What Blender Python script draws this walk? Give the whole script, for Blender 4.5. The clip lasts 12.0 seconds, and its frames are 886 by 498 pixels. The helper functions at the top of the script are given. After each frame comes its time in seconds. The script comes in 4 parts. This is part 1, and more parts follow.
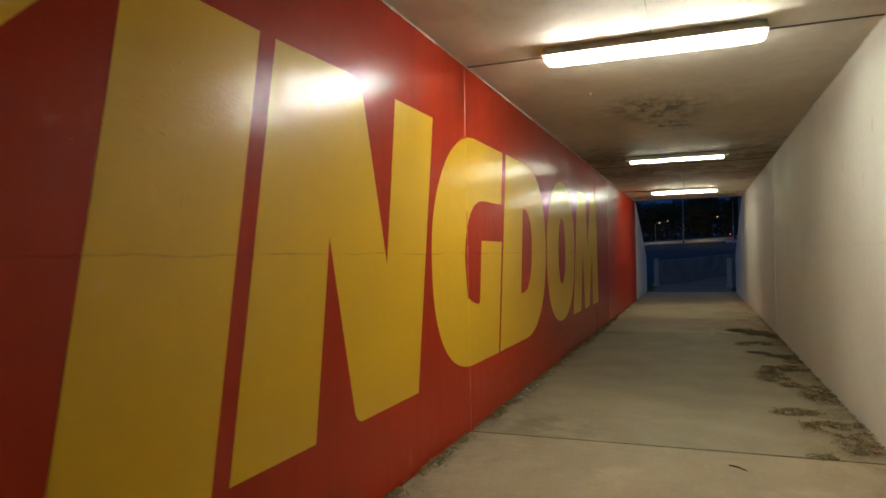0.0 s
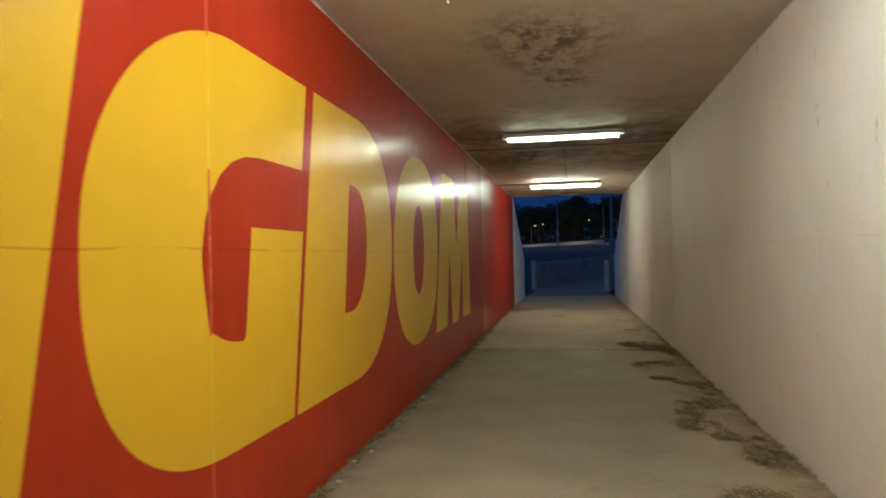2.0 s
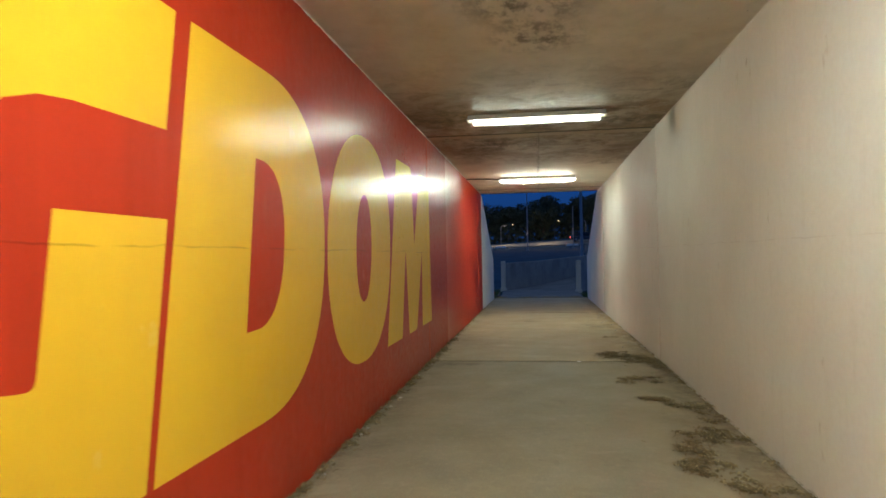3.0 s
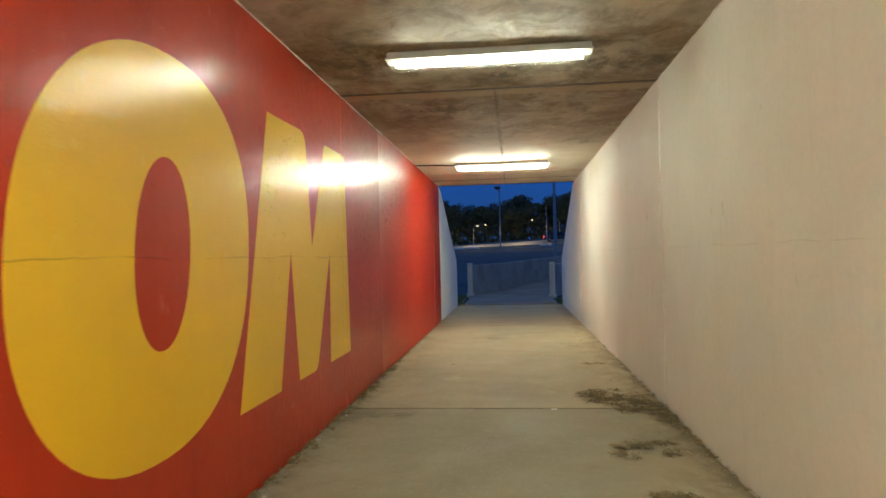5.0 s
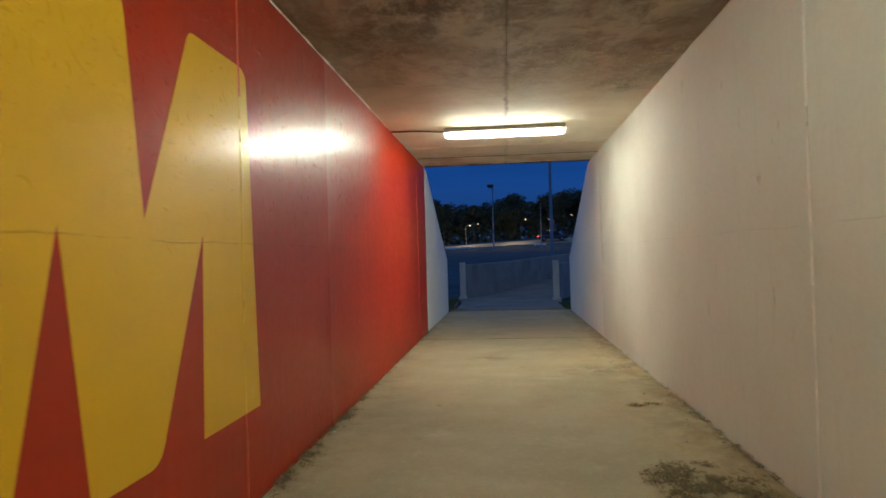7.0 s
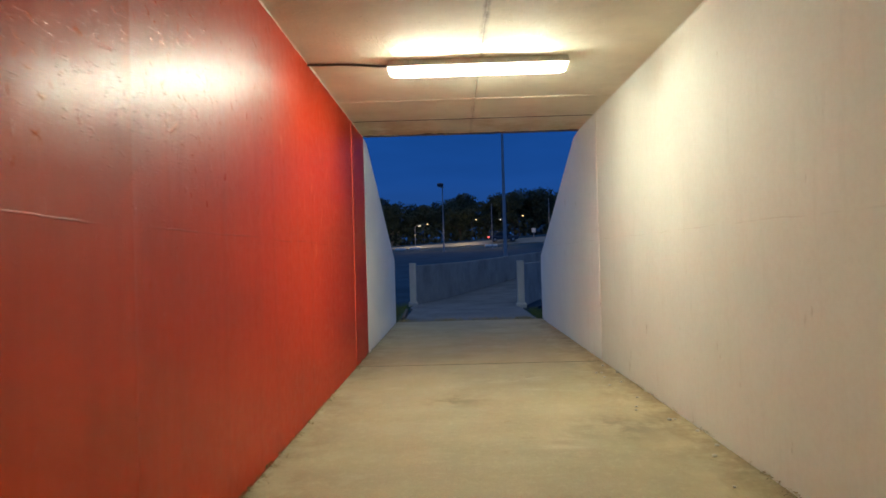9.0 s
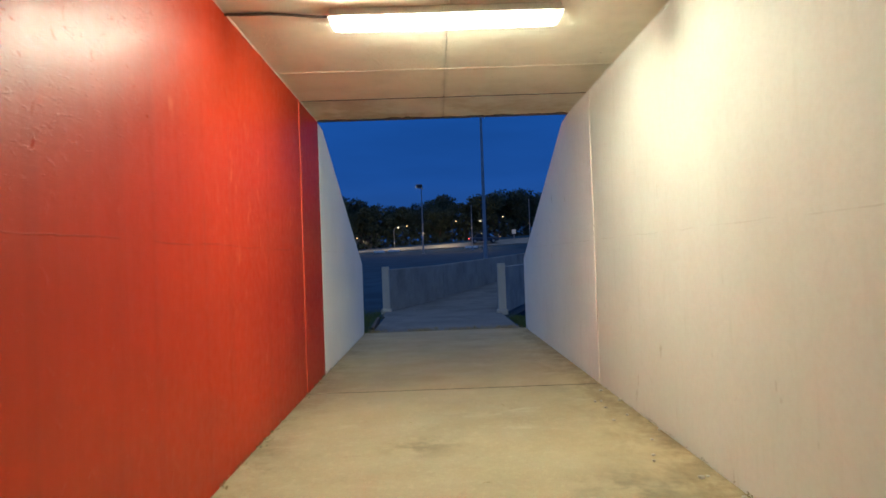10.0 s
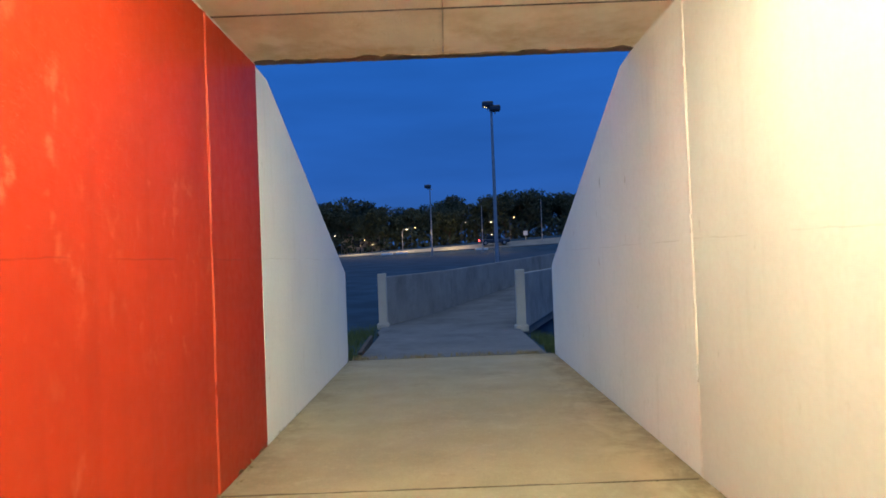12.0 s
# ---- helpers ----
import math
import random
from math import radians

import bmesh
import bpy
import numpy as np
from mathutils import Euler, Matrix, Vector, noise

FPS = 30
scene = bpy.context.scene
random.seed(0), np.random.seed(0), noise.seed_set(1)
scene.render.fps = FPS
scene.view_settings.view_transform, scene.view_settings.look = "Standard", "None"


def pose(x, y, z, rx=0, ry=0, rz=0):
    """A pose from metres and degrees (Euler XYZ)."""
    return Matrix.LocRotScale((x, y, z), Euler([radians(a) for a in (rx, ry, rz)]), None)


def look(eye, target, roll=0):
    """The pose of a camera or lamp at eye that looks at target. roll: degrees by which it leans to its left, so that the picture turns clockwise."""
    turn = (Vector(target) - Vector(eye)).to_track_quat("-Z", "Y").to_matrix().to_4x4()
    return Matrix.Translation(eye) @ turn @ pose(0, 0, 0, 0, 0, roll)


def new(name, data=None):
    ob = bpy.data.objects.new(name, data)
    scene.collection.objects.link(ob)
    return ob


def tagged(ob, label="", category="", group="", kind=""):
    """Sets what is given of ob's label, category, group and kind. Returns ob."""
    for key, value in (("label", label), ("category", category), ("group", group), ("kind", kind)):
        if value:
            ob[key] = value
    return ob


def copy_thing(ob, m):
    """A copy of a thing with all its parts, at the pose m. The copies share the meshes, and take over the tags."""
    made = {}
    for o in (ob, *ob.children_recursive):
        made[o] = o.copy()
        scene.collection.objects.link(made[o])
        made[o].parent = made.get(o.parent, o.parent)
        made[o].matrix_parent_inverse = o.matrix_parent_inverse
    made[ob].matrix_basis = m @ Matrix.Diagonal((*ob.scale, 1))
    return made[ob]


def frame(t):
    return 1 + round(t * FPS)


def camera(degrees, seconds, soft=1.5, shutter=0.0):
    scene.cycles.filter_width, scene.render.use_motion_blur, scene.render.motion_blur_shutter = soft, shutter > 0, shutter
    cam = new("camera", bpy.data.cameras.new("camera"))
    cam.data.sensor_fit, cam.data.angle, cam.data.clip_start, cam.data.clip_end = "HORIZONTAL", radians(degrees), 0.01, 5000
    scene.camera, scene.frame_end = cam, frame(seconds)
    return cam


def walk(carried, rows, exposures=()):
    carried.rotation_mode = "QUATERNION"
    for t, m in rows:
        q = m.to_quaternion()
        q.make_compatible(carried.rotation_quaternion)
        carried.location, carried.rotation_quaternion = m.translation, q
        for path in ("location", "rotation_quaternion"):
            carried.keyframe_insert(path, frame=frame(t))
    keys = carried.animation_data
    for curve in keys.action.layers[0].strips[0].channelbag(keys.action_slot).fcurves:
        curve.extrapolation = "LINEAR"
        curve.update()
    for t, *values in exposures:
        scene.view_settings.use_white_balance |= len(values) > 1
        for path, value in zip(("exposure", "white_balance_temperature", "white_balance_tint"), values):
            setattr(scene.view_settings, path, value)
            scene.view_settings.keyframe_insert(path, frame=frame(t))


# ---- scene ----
cam = camera(67.5, 12.0, soft=1.6, shutter=0.4)
PATH = [
    (0, (1.767, -4.551, 1.428), (1.049, -2.684, 1.451), -1.1),
    (0.5, (1.709, -3.982, 1.421), (1.007, -2.11, 1.444), -1.0),
    (1, (1.656, -3.297, 1.401), (1.094, -1.378, 1.42), -0.9),
    (1.5, (1.607, -2.733, 1.405), (1.137, -0.789, 1.426), -1.0),
    (2, (1.53, -2.029, 1.396), (1.155, -0.065, 1.42), -1.2),
    (2.5, (1.484, -1.492, 1.382), (1.179, 0.484, 1.407), -1.3),
    (3, (1.472, -0.847, 1.389), (1.186, 1.132, 1.412), -1.1),
    (5, (1.622, 1.701, 1.427), (1.412, 3.69, 1.45), -1.4),
    (5.5, (1.579, 2.334, 1.425), (1.379, 4.323, 1.448), -1.5),
    (6, (1.559, 3.065, 1.412), (1.367, 5.055, 1.435), -1.4),
    (6.5, (1.48, 3.727, 1.389), (1.29, 5.718, 1.413), -1.6),
    (7, (1.436, 4.412, 1.346), (1.249, 6.404, 1.371), -1.6),
    (9, (1.22, 7.214, 1.298), (1.187, 9.214, 1.323), -1.6),
    (9.5, (1.266, 7.848, 1.3), (1.272, 9.848, 1.329), -1.7),
    (10, (1.339, 8.51, 1.321), (1.365, 10.509, 1.35), -2.0),
    (10.5, (1.396, 9.126, 1.353), (1.421, 11.125, 1.382), -1.9),
    (11, (1.445, 9.812, 1.348), (1.474, 11.811, 1.381), -2.1),
    (11.5, (1.419, 10.442, 1.396), (1.428, 12.442, 1.427), -2.1),
    (12, (1.443, 11.17, 1.386), (1.439, 13.169, 1.422), -2.2),
]
# seconds, stops, kelvin, tint
EXPOSURES = [(0.0, -1.37, 6800, 11), (1.0, -1.56, 6700, 11), (1.5, -1.34, 6550, 11), (2.0, -1.0, 6350, 10), (2.5, -0.58, 6150, 10), (4.0, -0.14, 6200, 10), (5.0, 0.2, 6550, 10), (5.5, 0.2, 6550, 10),
             (6.2, 0.04, 6450, 10), (7.0, -0.14, 6400, 10), (9.0, 0.13, 6500, 10), (10.5, 0.44, 6600, 10), (12.0, 0.92, 7150, 10)]
walk(cam, [(t, look(eye, target, roll)) for t, eye, target, roll in PATH], EXPOSURES)

# ---- world: late dusk, deep blue sky with faint cloud bands ----
world = bpy.data.worlds.new("dusk")
scene.world = world
world.use_nodes = True
SKY_STRENGTH = 0.98
TUBE_BRIGHT, TUBE_DIM, TUBE_MAIN = 830.0, 102.0, 455.0
LAMP_COLOUR = (0.90, 0.965, 0.75)


def build_sky():
    nt = world.node_tree
    nt.nodes.clear()
    n, l = nt.nodes.new, nt.links.new
    out, bg = n("ShaderNodeOutputWorld"), n("ShaderNodeBackground")
    tc, sep, ramp = n("ShaderNodeTexCoord"), n("ShaderNodeSeparateXYZ"), n("ShaderNodeValToRGB")
    mp, nz, mix = n("ShaderNodeMapping"), n("ShaderNodeTexNoise"), n("ShaderNodeMix")
    mp.inputs["Scale"].default_value = (1.2, 1.2, 7.0)
    nz.inputs["Scale"].default_value, nz.inputs["Detail"].default_value = 2.2, 5.0
    mix.data_type, mix.blend_type = "RGBA", "MULTIPLY"
    mix.inputs["Factor"].default_value = 0.5
    e = ramp.color_ramp.elements
    e[0].position, e[0].color = 0.0, (0.022, 0.075, 0.24, 1)
    e[1].position, e[1].color = 1.0, (0.34, 0.46, 0.68, 1)
    k = e.new(0.12)
    k.color = (0.011, 0.079, 0.345, 1)
    k = e.new(0.3)
    k.color = (0.008, 0.091, 0.415, 1)
    k = e.new(0.55)
    k.color = (0.08, 0.19, 0.46, 1)
    l(tc.outputs["Generated"], sep.inputs[0]), l(sep.outputs["Z"], ramp.inputs["Fac"])
    l(tc.outputs["Generated"], mp.inputs["Vector"]), l(mp.outputs["Vector"], nz.inputs["Vector"])
    l(ramp.outputs["Color"], mix.inputs["A"]), l(nz.outputs["Fac"], mix.inputs["B"])
    l(mix.outputs["Result"], bg.inputs["Color"]), l(bg.outputs[0], out.inputs[0])
    bg.inputs["Strength"].default_value = SKY_STRENGTH


build_sky()


# ---- materials ----
class Mat:
    """A small wrapper for node materials."""

    def __init__(self, name):
        self.m = bpy.data.materials.new(name)
        self.m.use_nodes = True
        self.nt = self.m.node_tree
        self.b = self.nt.nodes["Principled BSDF"]
        self.tc = self.nt.nodes.new("ShaderNodeTexCoord")

    def node(self, kind, **inputs):
        nd = self.nt.nodes.new(kind)
        for k, v in inputs.items():
            nd.inputs[k.replace("_", " ")].default_value = v
        return nd

    def link(self, a, b):
        self.nt.links.new(a, b)

    def noise(self, scale, detail=4.0, rough=0.55, stretch=(1, 1, 1), distort=0.0):
        mp = self.node("ShaderNodeMapping", Scale=stretch)
        nz = self.node("ShaderNodeTexNoise", Scale=scale, Detail=detail, Roughness=rough, Distortion=distort)
        self.link(self.tc.outputs["Object"], mp.inputs["Vector"])
        self.link(mp.outputs["Vector"], nz.inputs["Vector"])
        return nz.outputs["Fac"]

    def ramp(self, fac, lo, hi, a=0.0, b=1.0, curve="LINEAR"):
        r = self.node("ShaderNodeMapRange")
        r.interpolation_type = curve
        r.inputs["From Min"].default_value, r.inputs["From Max"].default_value = lo, hi
        r.inputs["To Min"].default_value, r.inputs["To Max"].default_value = a, b
        self.link(fac, r.inputs["Value"])
        return r.outputs["Result"]

    def mix(self, fac, a, b, blend="MIX"):
        mx = self.nt.nodes.new("ShaderNodeMix")
        mx.data_type, mx.blend_type = "RGBA", blend
        for v, slot in ((fac, "Factor"), (a, "A"), (b, "B")):
            if isinstance(v, bpy.types.NodeSocket):
                self.link(v, mx.inputs[slot])
            elif slot == "Factor":
                mx.inputs[slot].default_value = v
            else:
                mx.inputs[slot].default_value = (*v, 1)
        return mx.outputs["Result"]

    def times(self, a, b):
        mt = self.nt.nodes.new("ShaderNodeMath")
        mt.operation = "MULTIPLY"
        for v, i in ((a, 0), (b, 1)):
            if isinstance(v, bpy.types.NodeSocket):
                self.link(v, mt.inputs[i])
            else:
                mt.inputs[i].default_value = v
        return mt.outputs[0]

    def add(self, a, b):
        mt = self.nt.nodes.new("ShaderNodeMath")
        self.link(a, mt.inputs[0]), self.link(b, mt.inputs[1])
        return mt.outputs[0]

    def bump(self, height, distance, strength=1.0, under=None):
        bp = self.node("ShaderNodeBump", Strength=strength, Distance=distance)
        self.link(height, bp.inputs["Height"])
        if under is not None:
            self.link(under, bp.inputs["Normal"])
        return bp.outputs["Normal"]

    def pour_line(self, z=1.452):
        """A thin wavering cast line around the walls at one height, broken in places."""
        sep = self.nt.nodes.new("ShaderNodeSeparateXYZ")
        self.link(self.tc.outputs["Object"], sep.inputs[0])
        wob = self.ramp(self.noise(1.3, 4, 0.6, (1, 1, 0)), 0.2, 0.8, -z - 0.018, -z + 0.018)
        off = self.nt.nodes.new("ShaderNodeMath")
        off.operation = "ABSOLUTE"
        self.link(self.add(sep.outputs["Z"], wob), off.inputs[0])
        line = self.ramp(off.outputs[0], 0.006, 0.001)
        return self.times(line, self.ramp(self.noise(1.7, 3, 0.6, (1, 1, 0)), 0.42, 0.55))

    def done(self, colour, rough, normal=None, **more):
        for v, slot in ((colour, "Base Color"), (rough, "Roughness"), (normal, "Normal")):
            if isinstance(v, bpy.types.NodeSocket):
                self.link(v, self.b.inputs[slot])
            elif v is not None:
                self.b.inputs[slot].default_value = (*v, 1) if slot == "Base Color" else v
        if isinstance(normal, bpy.types.NodeSocket) and "Coat_Weight" in more:
            self.link(normal, self.b.inputs["Coat Normal"])
        for k, v in more.items():
            self.b.inputs[k.replace("_", " ")].default_value = v
        return self.m


def gloss_paint(name, colour, dark, pale, scuffed=(), worn_from=None, streaks=0.4, coat=0.40):
    """Thick gloss enamel rolled over concrete: drips, pits, scuffs and a low sheen, dulled towards the open end."""
    m = Mat(name)
    sep = m.nt.nodes.new("ShaderNodeSeparateXYZ")
    m.link(m.tc.outputs["Object"], sep.inputs[0])
    c = m.mix(m.ramp(m.noise(0.9, 5), 0.35, 0.7), dark, colour)
    streak = m.noise(2.2, 4, 0.55, (1, 3.2, 0.10))
    c = m.mix(m.ramp(streak, 0.50, 0.72, 0, streaks), c, tuple(v * 0.78 for v in dark))
    scuff = m.times(m.ramp(m.noise(5.5, 4, 0.6, (1, 1, 0.7)), 0.64, 0.74), m.ramp(m.noise(0.8, 2), 0.52, 0.62, 0, 0.35))
    c = m.mix(scuff, c, pale)
    for cy, cz, r in scuffed:
        dist = m.node("ShaderNodeVectorMath")
        dist.operation = "DISTANCE"
        dist.inputs[1].default_value = (0.0, cy, cz)
        m.link(m.tc.outputs["Object"], dist.inputs[0])
        rub = m.times(m.ramp(dist.outputs["Value"], r, r * 0.3), m.ramp(m.noise(6.5, 4, 0.62, (1, 1.1, 0.7)), 0.58, 0.68, 0, 0.5))
        c = m.mix(rub, c, pale)
    line = m.pour_line()
    c = m.mix(m.times(line, 0.5), c, tuple(v * 0.4 for v in dark))
    nick = m.ramp(m.noise(9, 3, 0.5, (1, 0.35, 1.6)), 0.79, 0.81, 0, 0.6)
    c = m.mix(nick, c, tuple(v * 0.35 for v in dark))
    rough = m.ramp(m.noise(14, 5), 0.3, 0.75, 0.38, 0.52)
    nrm = m.bump(m.noise(2.2, 2), 0.012, 0.35)
    nrm = m.bump(m.noise(10, 3, 0.55, (1, 1, 0.7)), 0.0035, 0.4, nrm)
    nrm = m.bump(m.noise(60, 3, 0.6, (1, 1, 0.6)), 0.0006, 0.6, nrm)
    nrm = m.bump(streak, 0.004, 0.12 + streaks * 0.7, nrm)
    # thick brush ridges, runs and dried drips on the upper half
    brush = m.times(m.noise(30, 3, 0.6, (1, 0.5, 1.8), 0.6), m.ramp(sep.outputs["Z"], 1.3, 2.0, 0.15, 1.0))
    nrm = m.bump(brush, 0.0026, 0.5, nrm)
    high = m.times(m.ramp(sep.outputs["Z"], 1.5, 2.0), m.times(m.ramp(sep.outputs["Y"], 5.2, 6.4, 0.12, 1.0), m.ramp(sep.outputs["Y"], 8.8, 10.2, 1.0, 0.3)))
    patch = m.ramp(m.noise(1.3, 2), 0.40, 0.54)
    fleck = m.times(m.ramp(m.noise(21, 2, 0.5, (1, 0.8, 1.7), 1.4), 0.64, 0.69), m.times(patch, high))
    nrm = m.bump(fleck, 0.006, 1.0, nrm)
    run = m.times(m.ramp(m.noise(13, 3, 0.5, (1, 1.5, 0.8), 2.0), 0.66, 0.72), m.ramp(m.noise(0.9, 2), 0.44, 0.57))
    nrm = m.bump(run, 0.003, 0.6, nrm)
    nrm = m.bump(line, 0.0016, 0.6, nrm)
    mat = m.done(c, rough, nrm, Specular_IOR_Level=0.10, Coat_Weight=coat, Coat_Roughness=0.17)
    if worn_from is not None:
        fade = m.ramp(sep.outputs["Y"], worn_from - 0.8, worn_from + 3.6, 1.0, 0.12, "SMOOTHSTEP")
        m.link(m.times(fade, coat), m.b.inputs["Coat Weight"])
        m.link(m.ramp(sep.outputs["Y"], 2.0, 7.0, 0.03, 0.10), m.b.inputs["Specular IOR Level"])
        m.link(m.ramp(sep.outputs["Y"], 8.0, 11.0, 0.17, 0.34, "SMOOTHSTEP"), m.b.inputs["Coat Roughness"])
    return mat


def concrete(name, pale, mid, stain, stain_amount=0.5, rough=0.85, relief=0.002, scale=1.0):
    m = Mat(name)
    c = m.mix(m.ramp(m.noise(1.1 * scale, 6, 0.6), 0.35, 0.65), mid, pale)
    c = m.mix(m.ramp(m.noise(60, 3), 0.4, 0.65, 0.0, 0.4), c, tuple(v * 0.6 for v in mid))
    c = m.mix(m.times(m.ramp(m.noise(0.55 * scale, 7, 0.68, (1.3, 0.8, 1)), 0.5, 0.68), stain_amount), c, stain)
    c = m.mix(m.ramp(m.noise(9, 5, 0.7), 0.6, 0.8, 0, 0.4 * stain_amount), c, stain)
    nrm = m.bump(m.noise(7 * scale, 6, 0.65), relief * 2, 0.6)
    nrm = m.bump(m.noise(150, 3), relief * 0.4, 0.6, nrm)
    return m.done(c, m.ramp(m.noise(5, 4), 0.3, 0.7, rough - 0.1, rough + 0.08), nrm)


def soffit():
    """Bare cast concrete: blotches, rust-brown damp, black mould along the middle and swirls; lamp glow and shine are
    painted in paler.
    """
    m = Mat("ceiling_concrete")
    sep = m.nt.nodes.new("ShaderNodeSeparateXYZ")
    m.link(m.tc.outputs["Object"], sep.inputs[0])
    y = sep.outputs["Y"]
    c = m.mix(m.ramp(m.noise(1.3, 7, 0.65), 0.35, 0.65), (0.47, 0.415, 0.345), (0.63, 0.575, 0.49))
    # front bays paler: the first lamp's light is put into the colour
    c = m.mix(m.times(m.ramp(y, 6.0, 4.3), m.ramp(m.noise(1.1, 6, 0.6), 0.3, 0.6, 0.5, 0.9)), c, (0.72, 0.665, 0.59))
    # damp bays either side of the middle joint, thinned for the mouth lamp's glow
    damp = m.times(m.ramp(y, 4.7, 6.6, 0.14, 0.85), m.ramp(y, 8.9, 11.4, 1.0, 0.25))
    c = m.mix(m.times(damp, m.ramp(m.noise(0.8, 7, 0.7, (1.4, 0.8, 1), 0.4), 0.40, 0.58, 0.15, 0.9)), c, (0.20, 0.135, 0.075))
    c = m.mix(m.times(damp, m.ramp(m.noise(3.2, 7, 0.74, (1, 1, 1), 0.6), 0.47, 0.62, 0, 0.75)), c, (0.10, 0.07, 0.045))
    c = m.mix(m.times(damp, m.ramp(m.noise(2.4, 6, 0.7, (1.6, 0.8, 1)), 0.56, 0.70, 0, 0.6)), c, (0.50, 0.41, 0.29))
    mould = m.ramp(m.noise(5.5, 8, 0.74, (1.3, 0.8, 1)), 0.45, 0.58)
    for cx, cy, r in ((1.37, 2.9, 0.75), (1.42, 3.5, 0.5), (1.5, 4.1, 0.45), (1.55, 7.35, 0.55), (0.5, 6.9, 0.7), (2.5, 7.3, 0.6), (0.9, 8.7, 0.8), (2.6, 11.1, 0.4)):
        dist = m.node("ShaderNodeVectorMath")
        dist.operation = "DISTANCE"
        dist.inputs[1].default_value = (cx, cy, 3.0)
        m.link(m.tc.outputs["Object"], dist.inputs[0])
        near = m.ramp(dist.outputs["Value"], r, r * 0.25, 0, 0.75)
        c = m.mix(m.times(mould, near), c, (0.07, 0.06, 0.052))
    # glow of the mouth lamp painted as paler concrete
    c = m.mix(m.times(m.ramp(y, 10.6, 12.4), m.ramp(m.noise(1.6, 5), 0.3, 0.6, 0.45, 0.9)), c, (0.76, 0.69, 0.56))
    c = m.mix(m.times(m.ramp(y, 14.6, 16.2), m.ramp(m.noise(2.1, 6, 0.65), 0.42, 0.6, 0, 0.7)), c, (0.44, 0.31, 0.15))
    c = m.mix(m.ramp(m.noise(22, 2), 0.75, 0.78, 0, 0.6), c, (0.07, 0.06, 0.05))
    # paler ragged strip past the middle joint
    off = m.nt.nodes.new("ShaderNodeMath")
    off.operation = "ABSOLUTE"
    m.link(m.add(y, m.ramp(m.noise(2.2, 5, 0.6), 0.3, 0.7, -8.16, -8.02)), off.inputs[0])
    c = m.mix(m.ramp(off.outputs[0], 0.12, 0.09, 0, 0.75), c, (0.50, 0.40, 0.29))
    # grimy smear along the lengthwise seam
    seam = m.nt.nodes.new("ShaderNodeMath")
    seam.operation = "ABSOLUTE"
    m.link(m.add(sep.outputs["X"], m.ramp(m.noise(3.0, 4, 0.6), 0.3, 0.7, -1.505, -1.475)), seam.inputs[0])
    c = m.mix(m.times(m.times(m.ramp(seam.outputs[0], 0.035, 0.008), m.ramp(y, 7.9, 8.1)), m.times(m.ramp(y, 12.4, 13.4, 1.0, 0.35), m.ramp(m.noise(2.6, 5, 0.6), 0.38, 0.6, 0.1, 0.7))), c, (0.12, 0.095, 0.07))
    # swirls in low relief, with their shine near the lamp painted pale
    arcs = m.times(m.ramp(m.noise(8, 2, 0.5, (1.0, 0.9, 1), 3.2), 0.55, 0.63), m.times(m.ramp(y, 8.6, 10.0), m.ramp(m.noise(0.9, 2), 0.42, 0.55)))
    c = m.mix(m.times(arcs, 0.35), c, (0.66, 0.57, 0.43))
    nrm = m.bump(m.noise(4.5, 6, 0.65, (1, 1, 1), 0.8), 0.005, 0.5)
    nrm = m.bump(m.noise(11, 3, 0.5, (1.8, 0.6, 1), 1.5), 0.0025, 0.5, nrm)
    nrm = m.bump(arcs, 0.0025, 0.7, nrm)
    nrm = m.bump(m.noise(120, 3), 0.0008, 0.5, nrm)
    return m.done(c, m.ramp(m.noise(5, 4), 0.3, 0.7, 0.55, 0.85), nrm, Specular_IOR_Level=0.35)


